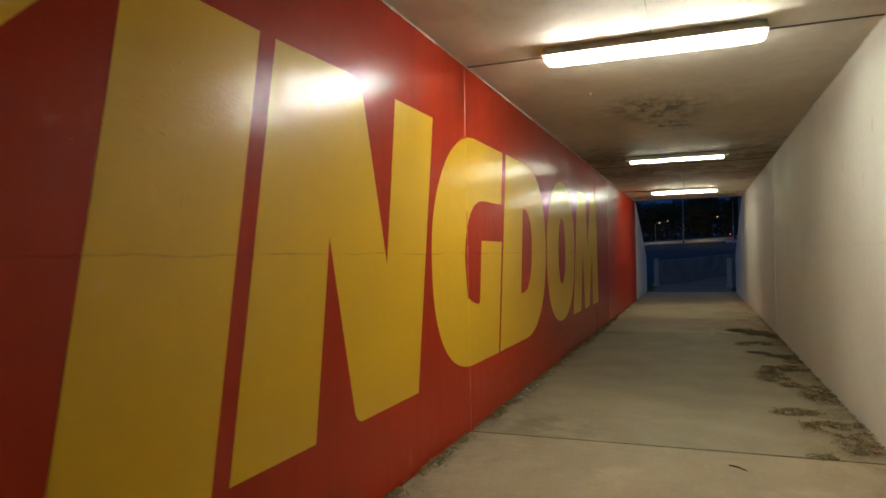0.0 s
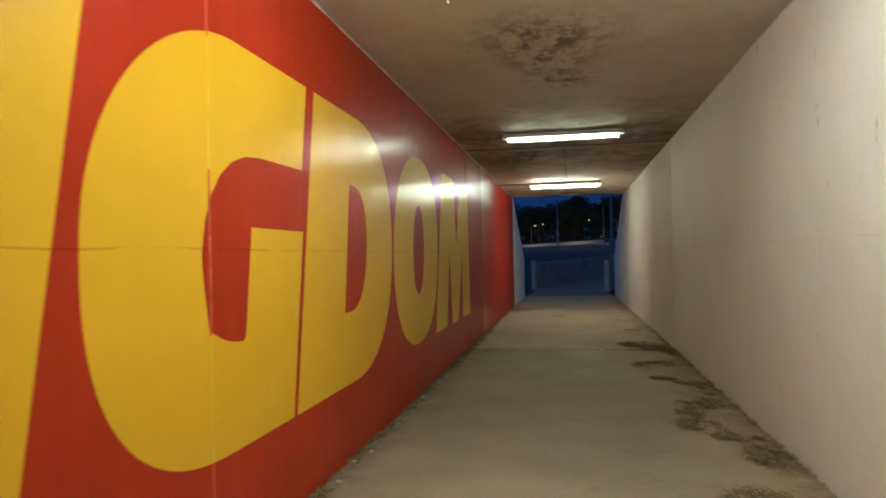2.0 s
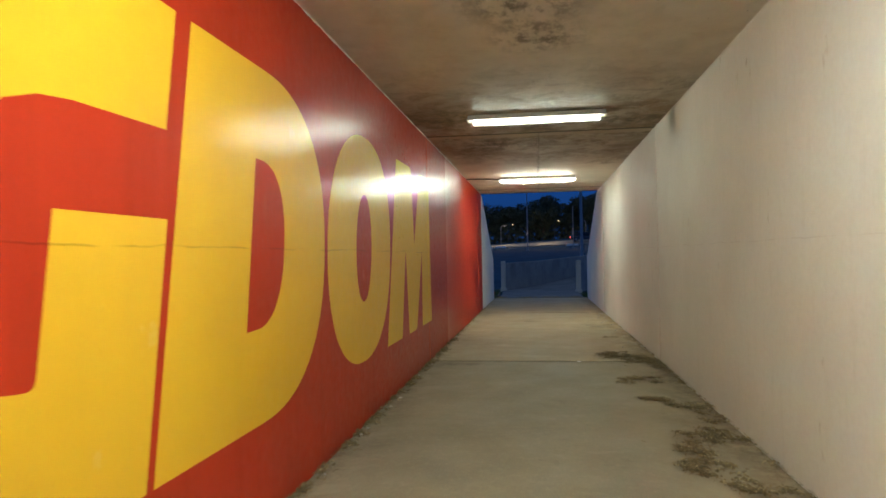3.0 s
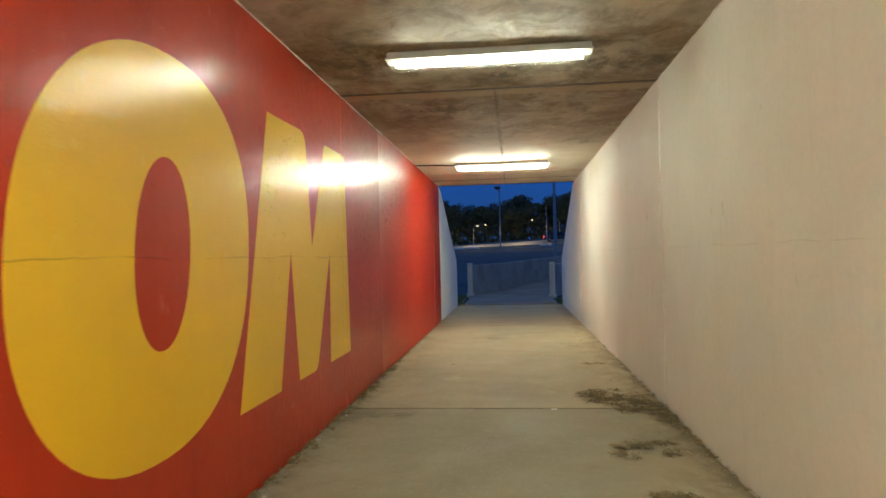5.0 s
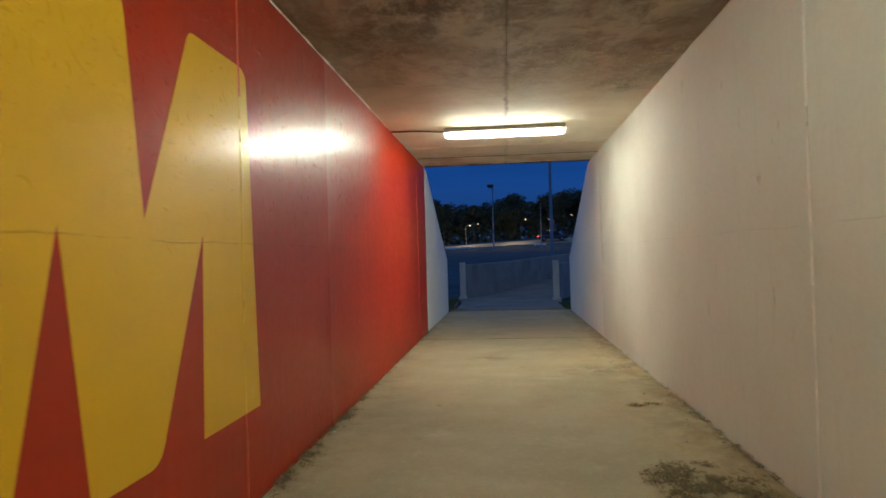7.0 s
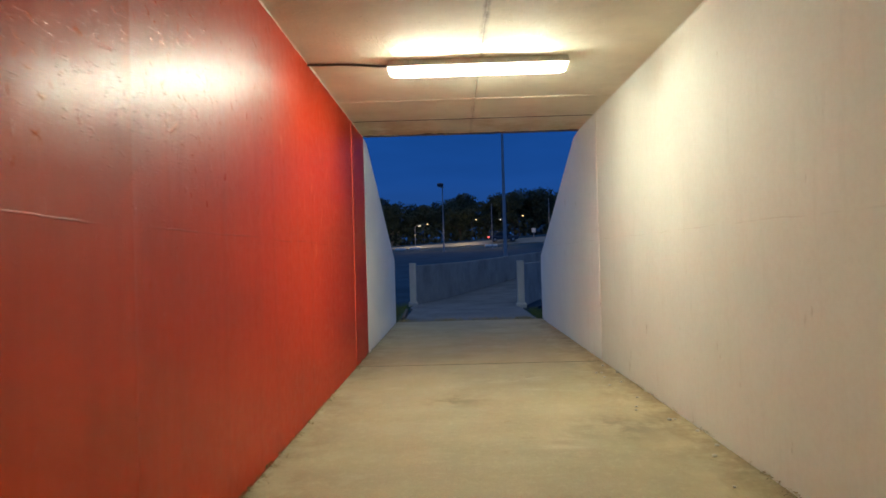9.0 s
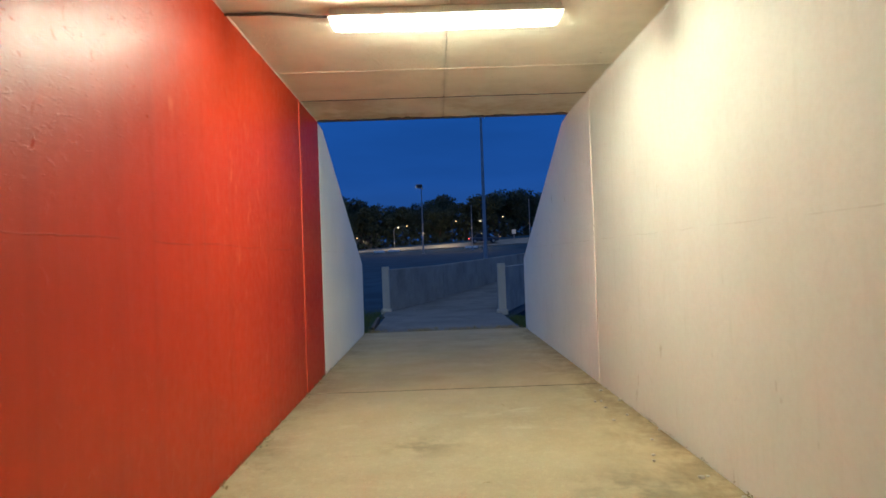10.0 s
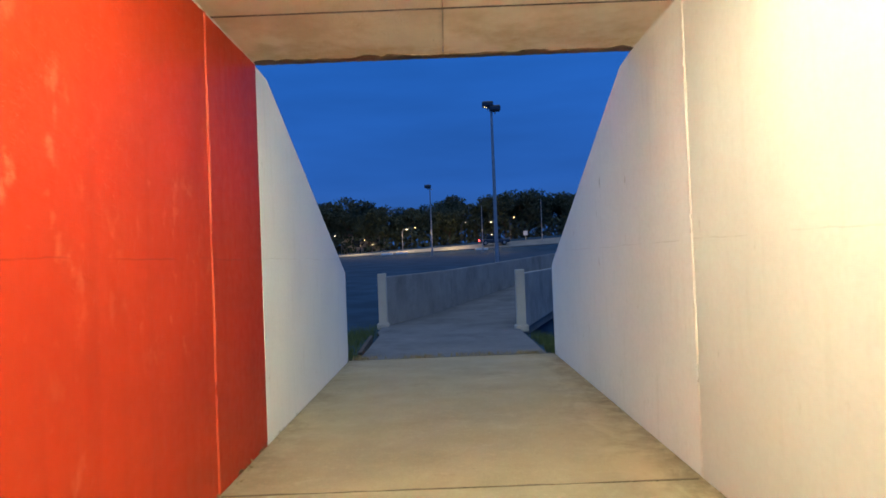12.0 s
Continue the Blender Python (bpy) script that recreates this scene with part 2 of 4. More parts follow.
def slab_concrete(name, tone):
    """Trowelled path concrete: broad damp-dark areas, sandy dust, small stains and scratches."""
    m = Mat(name)
    c = m.mix(m.ramp(m.noise(0.55, 5, 0.6), 0.38, 0.62), (0.265, 0.235, 0.17), (0.345, 0.30, 0.21))
    c = m.mix(m.ramp(m.noise(2.3, 6, 0.65), 0.5, 0.72, 0, 0.5), c, (0.39, 0.335, 0.235))
    c = m.mix(m.ramp(m.noise(3.4, 6, 0.7), 0.6, 0.72, 0, 0.45), c, (0.165, 0.135, 0.095))
    c = m.mix(m.ramp(m.noise(11, 4, 0.6), 0.70, 0.78, 0, 0.5), c, (0.13, 0.105, 0.075))
    c = m.mix(m.ramp(m.noise(34, 2), 0.76, 0.80, 0, 0.6), c, (0.09, 0.075, 0.055))
    c = m.mix(m.ramp(m.noise(90, 2), 0.3, 0.75, 0, 0.15), c, (0.42, 0.37, 0.28))
    c = m.mix(m.ramp(m.noise(55, 4, 0.7), 0.38, 0.66, 0, 0.25), c, (0.16, 0.135, 0.095))
    # pale dried puddle smears, and sand blown along the foot of the wall
    c = m.mix(m.times(m.ramp(m.noise(1.5, 6, 0.7, (0.8, 1.5, 1), 0.5), 0.56, 0.70, 0, 0.5), m.ramp(m.noise(0.6, 2), 0.45, 0.6)), c, (0.47, 0.42, 0.33))
    sep = m.nt.nodes.new("ShaderNodeSeparateXYZ")
    m.link(m.tc.outputs["Object"], sep.inputs[0])
    sand = m.times(m.ramp(sep.outputs["X"], 2.05, 2.75), m.ramp(m.noise(1.7, 6, 0.65), 0.34, 0.56, 0.15, 0.75))
    c = m.mix(sand, c, (0.41, 0.335, 0.22))
    grime = m.times(m.ramp(sep.outputs["X"], 2.3, 2.9), m.ramp(m.noise(2.4, 7, 0.72, (1.4, 0.8, 1), 0.6), 0.46, 0.60, 0, 0.6))
    c = m.mix(grime, c, (0.19, 0.145, 0.085))
    grime = m.times(m.ramp(sep.outputs["X"], 2.66, 2.95), m.ramp(m.noise(4.2, 6, 0.7), 0.42, 0.56, 0.1, 0.7))
    c = m.mix(grime, c, (0.17, 0.125, 0.07))
    grime = m.times(m.ramp(sep.outputs["X"], 0.45, 0.05), m.ramp(m.noise(2.9, 7, 0.72), 0.46, 0.60, 0, 0.55))
    c = m.mix(grime, c, (0.17, 0.135, 0.085))
    c = m.mix(m.ramp(m.noise(17, 5, 0.7), 0.52, 0.66, 0, 0.3), c, (0.42, 0.365, 0.26))
    for cx, cy, r in ((0.55, 0.95, 0.6), (1.2, 13.2, 0.35), (2.45, 12.2, 0.5), (0.45, 7.6, 0.4)):
        dist = m.node("ShaderNodeVectorMath")
        dist.operation = "DISTANCE"
        dist.inputs[1].default_value = (cx, cy, 0.0)
        m.link(m.tc.outputs["Object"], dist.inputs[0])
        damp = m.times(m.ramp(dist.outputs["Value"], r, r * 0.3, 0, 0.6), m.ramp(m.noise(3.3, 5, 0.6), 0.42, 0.55))
        c = m.mix(damp, c, (0.13, 0.115, 0.08))
    c = m.mix(1.0, c, tone, "MULTIPLY")
    nrm = m.bump(m.noise(3, 5, 0.6), 0.003, 0.4)
    nrm = m.bump(m.noise(26, 5, 0.7, (0.8, 1.1, 1)), 0.0016, 0.6, nrm)
    nrm = m.bump(m.noise(170, 3), 0.0006, 0.6, nrm)
    return m.done(c, m.ramp(m.noise(2.0, 5), 0.35, 0.7, 0.6, 0.85), nrm, Specular_IOR_Level=0.28)


def plain(name, colour, rough=0.6, vary=0.25, scale=8.0, **more):
    m = Mat(name)
    dark = tuple(v * (1 - vary) for v in colour)
    c = m.mix(m.ramp(m.noise(scale, 5), 0.35, 0.7), dark, colour)
    return m.done(c, rough, m.bump(m.noise(scale * 9, 3), 0.001, 0.4), **more)


def glow(name, colour, strength):
    m = Mat(name)
    return m.done((0.8, 0.8, 0.8), 0.5, Emission_Color=(*colour, 1), Emission_Strength=strength)


def white_wall(name, low, high):
    m = Mat(name)
    c = m.mix(m.ramp(m.noise(0.7, 6), 0.35, 0.7), low, high)
    c = m.mix(m.ramp(m.noise(4.0, 5, 0.6, (1, 3, 0.35)), 0.55, 0.85, 0, 0.3), c, (0.53, 0.52, 0.45))
    smudge = m.times(m.ramp(m.noise(4.6, 4, 0.6, (1, 1.3, 0.6)), 0.68, 0.75), 0.6)
    c = m.mix(m.ramp(m.noise(30, 4, 0.7), 0.4, 0.7, 0, 0.12), c, (0.45, 0.40, 0.34))
    c = m.mix(smudge, c, (0.36, 0.31, 0.25))
    line = m.pour_line(1.46)
    c = m.mix(m.times(line, 0.25), c, (0.40, 0.36, 0.31))
    nrm = m.bump(m.noise(1.6, 3), 0.005, 0.4)
    nrm = m.bump(m.noise(38, 5, 0.65), 0.0012, 0.5, nrm)
    nrm = m.bump(line, 0.0012, 0.5, nrm)
    return m.done(c, m.ramp(m.noise(6, 4), 0.3, 0.7, 0.6, 0.78), nrm, Specular_IOR_Level=0.2)


RED = gloss_paint("red_gloss_paint", (0.45, 0.036, 0.012), (0.39, 0.028, 0.010), (0.62, 0.17, 0.09), ((13.2, 1.7, 1.0), (14.7, 1.45, 0.9)), 9.6)
YELLOW = gloss_paint("yellow_gloss_paint", (0.80, 0.465, 0.022), (0.76, 0.425, 0.018), (0.85, 0.62, 0.25), streaks=0.08, coat=0.52)
WHITE = white_wall("white_wall_paint", (0.68, 0.68, 0.635), (0.755, 0.76, 0.72))
# wall white raised so the wing walls look better lit
BRIGHT_WHITE = white_wall("bright_white_paint", (0.80, 0.80, 0.78), (0.86, 0.86, 0.84))
CEILING = soffit()
FLOORS = [slab_concrete("floor_concrete_" + k, tone) for k, tone in (("a", (1.0, 0.96, 0.95)), ("b", (1.08, 1.02, 0.99)), ("c", (0.85, 0.845, 0.82)), ("d", (1.2, 1.16, 1.05)), ("e", (1.22, 1.12, 0.98)))]
DIRT = plain("dry_dirt", (0.17, 0.13, 0.075), 0.95, 0.55, 30)


def litter_mat():
    m = Mat("dry_leaf_litter")
    geo = m.nt.nodes.new("ShaderNodeNewGeometry")
    pick = geo.outputs["Random Per Island"]
    c = m.mix(m.ramp(pick, 0.0, 0.6), (0.10, 0.085, 0.038), (0.24, 0.18, 0.085))
    c = m.mix(m.ramp(pick, 0.88, 0.94), c, (0.46, 0.37, 0.20))
    return m.done(c, 0.9)


LITTER = litter_mat()
DRIP_RED = plain("red_paint_drip", (0.45, 0.036, 0.012), 0.05, 0.1, 10, Coat_Weight=0.6, Coat_Roughness=0.04)
DRIP_YELLOW = plain("yellow_paint_drip", (0.80, 0.465, 0.022), 0.05, 0.1, 10, Coat_Weight=0.6, Coat_Roughness=0.04)
SEAL_RED = plain("red_joint_sealant", (0.62, 0.075, 0.03), 0.4, 0.25, 10)
SEAL_YELLOW = plain("yellow_joint_sealant", (0.82, 0.53, 0.03), 0.4, 0.15, 10)
SEAL_WHITE = plain("white_joint_sealant", (0.78, 0.75, 0.70), 0.45, 0.15, 10)
HOUSING = plain("aged_white_plastic", (0.60, 0.58, 0.52), 0.45, 0.2, 6)
CABLE = plain("dark_cable", (0.06, 0.05, 0.045), 0.6)
STAIN = plain("damp_stained_concrete", (0.13, 0.085, 0.05), 0.8, 0.5, 14)
STRAW = plain("dry_straw", (0.36, 0.29, 0.15), 0.9, 0.4, 20)
METAL = plain("galvanised_steel", (0.42, 0.43, 0.44), 0.45, 0.2, 5, Metallic=0.7)
ASPHALT = concrete("worn_asphalt", (0.20, 0.195, 0.19), (0.14, 0.138, 0.135), (0.06, 0.058, 0.055), 0.7, 0.9, 0.004)
PARAPET = concrete("weathered_concrete", (0.38, 0.36, 0.33), (0.28, 0.265, 0.245), (0.12, 0.11, 0.10), 0.6, 0.9, 0.003)
POST = concrete("pale_concrete", (0.58, 0.55, 0.47), (0.48, 0.45, 0.38), (0.25, 0.22, 0.18), 0.4, 0.85, 0.002)
# the blue of the dusk sky on the field is mixed into the grass colour
DUSK_GRASS = plain("dusk_blue_grass", (0.034, 0.082, 0.135), 0.95, 0.4, 0.6, Specular_IOR_Level=0.1)
BLADE = plain("grass_blade", (0.10, 0.15, 0.04), 0.8, 0.5, 6)
BARK = plain("bark", (0.10, 0.08, 0.06), 0.95, 0.4, 6)
LEAF = plain("tree_leaf", (0.06, 0.085, 0.048), 0.8, 0.5, 1.5)
ROAD = concrete("road_asphalt", (0.30, 0.285, 0.26), (0.24, 0.225, 0.20), (0.08, 0.075, 0.07), 0.4, 0.9, 0.003, 0.3)
CAR_WHITE = plain("pale_car_paint", (0.22, 0.26, 0.30), 0.25, 0.05)
CAR_DARK = plain("dark_car_paint", (0.05, 0.06, 0.08), 0.25, 0.05)
GLASSY = plain("dark_car_glass", (0.02, 0.025, 0.03), 0.08, 0.1)
RUBBER = plain("tyre_rubber", (0.025, 0.025, 0.025), 0.8, 0.2)
BRICK = plain("house_render", (0.45, 0.42, 0.38), 0.8, 0.2, 3)
ROOF = plain("roof_tiles", (0.16, 0.10, 0.08), 0.8, 0.3, 4)
TUBE_A = glow("lit_tube_strong", (0.90, 0.95, 0.83), TUBE_BRIGHT)
TUBE_B = glow("lit_tube_weak", LAMP_COLOUR, TUBE_DIM)
TUBE_C = glow("lit_tube", LAMP_COLOUR, TUBE_MAIN)
SODIUM = glow("sodium_lamp", (1.0, 0.60, 0.20), 5.0)
COOL = glow("pale_lamp", (1.0, 0.80, 0.48), 4.0)
SIGN = plain("pale_sign_board", (0.75, 0.75, 0.70), 0.4, 0.05)
TAIL = glow("tail_light", (1.0, 0.05, 0.04), 4.0)


def opal(name, scatter):
    """Ribbed frosted cover: lets most of the light through and glows by scattering."""
    m = bpy.data.materials.new(name)
    m.use_nodes = True
    nt = m.node_tree
    nt.nodes.clear()
    n, l = nt.nodes.new, nt.links.new
    out, mixa, mixb = n("ShaderNodeOutputMaterial"), n("ShaderNodeMixShader"), n("ShaderNodeMixShader")
    tr, tl, gl = n("ShaderNodeBsdfTransparent"), n("ShaderNodeBsdfTranslucent"), n("ShaderNodeBsdfGlossy")
    tr.inputs[0].default_value = (0.95, 0.95, 0.93, 1)
    tl.inputs[0].default_value = (0.9, 0.89, 0.85, 1)
    gl.inputs["Roughness"].default_value = 0.25
    mixa.inputs[0].default_value, mixb.inputs[0].default_value = scatter, 0.06
    l(tr.outputs[0], mixa.inputs[1]), l(tl.outputs[0], mixa.inputs[2])
    l(mixa.outputs[0], mixb.inputs[1]), l(gl.outputs[0], mixb.inputs[2])
    l(mixb.outputs[0], out.inputs[0])
    return m


OPAL = opal("frosted_diffuser", 0.4)
CLEAR = opal("prismatic_diffuser", 0.012)


# ---- builders ----
def thing(name, m=None, **tags):
    ob = new(name)
    ob.empty_display_size = 0.2
    if m is not None:
        ob.matrix_basis = m
    return tagged(ob, **tags)


def mesh_of(name, bm, material):
    me = bpy.data.meshes.new(name)
    bm.normal_update()
    bm.to_mesh(me)
    bm.free()
    if material is not None:
        me.materials.append(material)
    return me


def part(name, bm, material, parent=None, label=""):
    ob = new(name, mesh_of(name, bm, material))
    if parent is not None:
        ob.parent = parent
    return tagged(ob, label=label)


def smooth(ob, angle=35):
    for p in ob.data.polygons:
        p.use_smooth = True
    ob.data.set_sharp_from_angle(angle=radians(angle))
    return ob


def add_box(bm, lo, hi, bevel=0.0, m=None):
    """A box from corner to corner, with bevelled edges."""
    mid = [(a + b) / 2 for a, b in zip(lo, hi)]
    size = [b - a for a, b in zip(lo, hi)]
    got = bmesh.ops.create_cube(bm, size=1.0, matrix=(m or Matrix()) @ Matrix.Translation(mid) @ Matrix.Diagonal((*size, 1)))
    if bevel:
        edges = list({e for v in got["verts"] for e in v.link_edges})
        bmesh.ops.bevel(bm, geom=edges, offset=bevel, segments=2, affect="EDGES", profile=0.5)
    return bm


def box(lo, hi, bevel=0.0, m=None):
    return add_box(bmesh.new(), lo, hi, bevel, m)


def add_tube(bm, points, radii, sides=10):
    """A round bar through points, with a radius at each."""
    rings = []
    for i, p in enumerate(points):
        a, b = Vector(points[max(i - 1, 0)]), Vector(points[min(i + 1, len(points) - 1)])
        q = (b - a).to_track_quat("Z", "Y")
        r = radii[i] if isinstance(radii, (list, tuple)) else radii
        rings.append([bm.verts.new(Vector(p) + q @ Vector((r * math.cos(k * math.tau / sides), r * math.sin(k * math.tau / sides), 0))) for k in range(sides)])
    for ra, rb in zip(rings, rings[1:]):
        for k in range(sides):
            bm.faces.new((ra[k], ra[(k + 1) % sides], rb[(k + 1) % sides], rb[k]))
    bm.faces.new(rings[0][::-1]), bm.faces.new(rings[-1])
    return bm


def tube(points, radii, sides=10):
    return add_tube(bmesh.new(), points, radii, sides)


def prism(outline, x0, x1, holes=()):
    """A flat shape in the (y, z) plane, given as an outline with holes, extruded from x0 to x1."""
    bm = bmesh.new()
    edges = []
    for loop in (outline, *holes):
        vs = [bm.verts.new((x0, y, z)) for y, z in loop]
        edges += [bm.edges.new((vs[i], vs[(i + 1) % len(vs)])) for i in range(len(vs))]
    bmesh.ops.triangle_fill(bm, use_beauty=True, edges=edges)
    got = bmesh.ops.extrude_face_region(bm, geom=list(bm.faces))
    bmesh.ops.translate(bm, verts=[g for g in got["geom"] if isinstance(g, bmesh.types.BMVert)], vec=(x1 - x0, 0, 0))
    bmesh.ops.recalc_face_normals(bm, faces=list(bm.faces))
    return bm


# ---- the underpass: 3 m square box, joints every 7.4 m ----
W, H = 2.98, 3.0
BACK, END, WING = -14.4, 16.4, 20.75
JOINTS = (-6.82, 0.60, 7.93, 15.28)
GAP = 0.006
LO, HI = 0.52, 2.43


def stretches(lo, hi, joints):
    cuts = [lo, *[j for j in joints if lo < j < hi], hi]
    return [(a + (GAP if a in joints else 0), b - (GAP if b in joints else 0)) for a, b in zip(cuts, cuts[1:])]


def build_walls():
    for name, x0, x1, material, what in (("wall_left", -0.28, 0.0, RED, "glossy red painted concrete underpass wall with cast joints"),
                                         ("wall_right", W, W + 0.28, WHITE, "off-white painted concrete underpass wall, smudged")):
        wall = thing(name, label=what, category="wall", kind="structure")
        for a, b in stretches(BACK, END, JOINTS):
            if x0 < 0 or b < END:
                part("wall_panel", box((x0, a, -0.3), (x1, b, H), 0.005), material, wall)
        # the backing that closes the joints
        out = x0 - 0.05 if name == "wall_left" else x1
        part("wall_backing", box((out, BACK, -0.3), (out + 0.05, END, H - 0.004)), PARAPET, wall)
        wing = thing("wing_" + name, label="white painted concrete wing wall with a sloping top", category="wall", kind="structure")
        # the white wing runs on in one piece from the last wall joint
        foot = [(END + 0.003, H - 0.01)] if x0 < 0 else [(END + 0.003, H - 0.001), (JOINTS[-1] + GAP, H - 0.001)]
        start = END + 0.003 if x0 < 0 else JOINTS[-1] + GAP
        bm = prism([(start, -0.3), (WING, -0.3), (WING, 1.27), (END + 0.34, H - 0.03), *foot], x0, x1)
        bmesh.ops.bevel(bm, geom=[e for e in bm.edges if e.is_boundary is False and len(e.link_faces) == 2 and e.calc_face_angle(0) > 0.6], offset=0.004, segments=2, affect="EDGES")
        part("wing_panel", bm, BRIGHT_WHITE, wing)
    # raised sealant beads
    for j in JOINTS:
        for x, mat, side, lo in ((0.0, SEAL_RED, -1, 0.0), (W, SEAL_WHITE, 1, 0.0)):
            mid = side < 0 and abs(j - 7.93) < 0.1
            runs = [(0.0, H, mat)]
            if side < 0 and abs(j - 0.60) < 0.1:
                runs = [(0.0, 0.53, mat), (0.53, 1.075, SEAL_YELLOW), (1.075, 1.80, mat), (1.80, 2.38, SEAL_YELLOW), (2.38, H, mat)]
            if mid:
                runs = [(0.0, LO, mat), (LO, 2.26, SEAL_YELLOW), (2.26, H, mat)]
            deep, thick = (0.004, 0.0105) if mid else (0.006, 0.011 if j < 1 else 0.0155)
            for lo, hi, paint in runs:
                pts = [(x + side * deep + 0.001 * math.sin(7 * z), j + 0.003 * math.sin(3.1 * z + j), z) for z in np.linspace(lo + 0.002, hi - 0.002, max(4, int((hi - lo) * 9)))]
                ob = part("joint_bead", tube(pts, [thick + (0.0005 if mid else 0.002) * math.sin(5 * p[2] + j) for p in pts], 8), paint)
                tagged(smooth(ob), label="painted-over sealant bead in the wall joint", category="trim", kind="structure")


def build_floor():
    floor = thing("floor", label="worn grey-brown concrete slab floor with dusty edges", category="floor", kind="structure")
    cuts = [BACK, -6.82, 0.59, 7.92, 15.24, WING]
    for a, b, pour in zip(cuts, cuts[1:], FLOORS):
        part("slab", box((0.004, a + 0.007, -0.12), (W - 0.004, b - 0.007, 0.0), 0.009), pour, floor)
    part("floor_bed", box((0.0, BACK, -0.3), (W, WING, -0.028)), DIRT, floor)


def build_ceiling():
    bm = bmesh.new()
    cuts = [BACK, -6.82, 0.67, 7.95, 15.38, END]
    for a, b in zip(cuts, cuts[1:]):
        whole = ((-0.28, W + 0.28),)
        halves = ((-0.28, W / 2 - 0.0015), (W / 2 + 0.0015, W + 0.28))
        for x0, x1 in whole if a == 0.67 else halves:
            add_box(bm, (x0, a + (0.024 if a == 7.95 else 0.007 if a == 15.38 else 0.014), H), (x1, b - (0.024 if b == 7.95 else 0.007 if b == 15.38 else 0.014), H + 0.3), 0.006)
    add_box(bm, (-0.28, BACK, H + 0.08), (W + 0.28, END - 0.01, H + 0.34))
    # formwork fin and the ragged drip edge
    for k in range(30):
        y = 14.34 + 0.004 * math.sin(k)
        add_box(bm, (0.02 + k * 0.098, y - 0.004, H - 0.004), (0.12 + k * 0.098, y + 0.004, H + 0.01), 0.001)
    rng = np.random.default_rng(3)
    edge = bmesh.new()
    for k in range(120):
        a = k * W / 120
        deep = 0.07 + 0.11 * abs(noise.fractal((a * 3, 0, 2), 1.0, 2.0, 4))
        add_box(edge, (a, END - deep, H - 0.004 - rng.uniform(0, 0.006)), (a + W / 120 + 0.0005, END + 0.004, H + 0.02))
    tagged(part("drip_edge", edge, STAIN), label="dark damp-stained lip at the end of the ceiling", category="trim", kind="structure")
    ob = part("ceiling", bm, CEILING)
    tagged(ob, label="bare concrete soffit stained brown and black", category="ceiling", kind="structure")


def build_joint_shade():
    # the shade inside each narrow ceiling gap, built as a black strip
    for y, half in ((0.67, 0.013), (7.95, 0.023), (15.38, 0.006), (-6.82, 0.013)):
        ob = part("joint_shade", box((0.004, y - half, H - 0.004), (W, y + half, H + 0.04), 0.002), CABLE)
        tagged(ob, label="black strip for the deep shade in the ceiling joint", category="trim", kind="structure")


def build_shiny_edges():
    """Ragged paint edge where the ceiling meets the walls; its highlight is given as white colour."""
    rng = np.random.default_rng(2)
    for x in (0.0, W):
        for a, b in stretches(-6.0, END, JOINTS):
            ys = np.arange(a + 0.02, b - 0.02, 0.05)
            pts = [(x + (0.002 if x == 0 else -0.002), y, H - 0.002) for y in ys]
            rad = [max(0.0015, 0.006 + 0.006 * noise.fractal((y * 3, x, 1), 1.0, 2.0, 3) + rng.uniform(-0.002, 0.002)) for y in ys]
            ob = part("shiny_edge", tube(pts, rad, 6), SEAL_WHITE)
            tagged(ob, label="ragged paint edge between wall and ceiling, its shine coloured white", category="trim", kind="structure")


build_walls()
build_joint_shade()
build_shiny_edges()
build_floor()
build_ceiling()


# ---- the painted word ----
def rounded(corners, step=6):
    """A closed outline from corners (y, z, radius)."""
    pts, n = [], len(corners)
    for i in range(n):
        p, a, b = (Vector(corners[j][:2]) for j in (i, i - 1, (i + 1) % n))
        r = corners[i][2] if len(corners[i]) > 2 else 0
        if not r:
            pts.append(tuple(p))
            continue
        u, v = (a - p).normalized() * r, (b - p).normalized() * r
        for k in range(step + 1):
            s = k / step
            q = p + u * (1 - s) ** 2 + v * s ** 2
            pts.append(tuple(q))
    return pts


def arc(cy, cz, a, b, start, stop, n=2.1, lean=0.0, count=28):
    """Part of a leaning superellipse; angles in degrees from the +y axis."""
    pts = []
    for k in range(count + 1):
        t = radians(start + (stop - start) * k / count)
        c, s = math.cos(t), math.sin(t)
        y, z = math.copysign(abs(c) ** (2 / n), c) * a, math.copysign(abs(s) ** (2 / n), s) * b
        pts.append((cy + y + lean * z, cz + z))
    return pts


FIRST = 0.12
MID, HALF = (LO + HI) / 2, (HI - LO) / 2


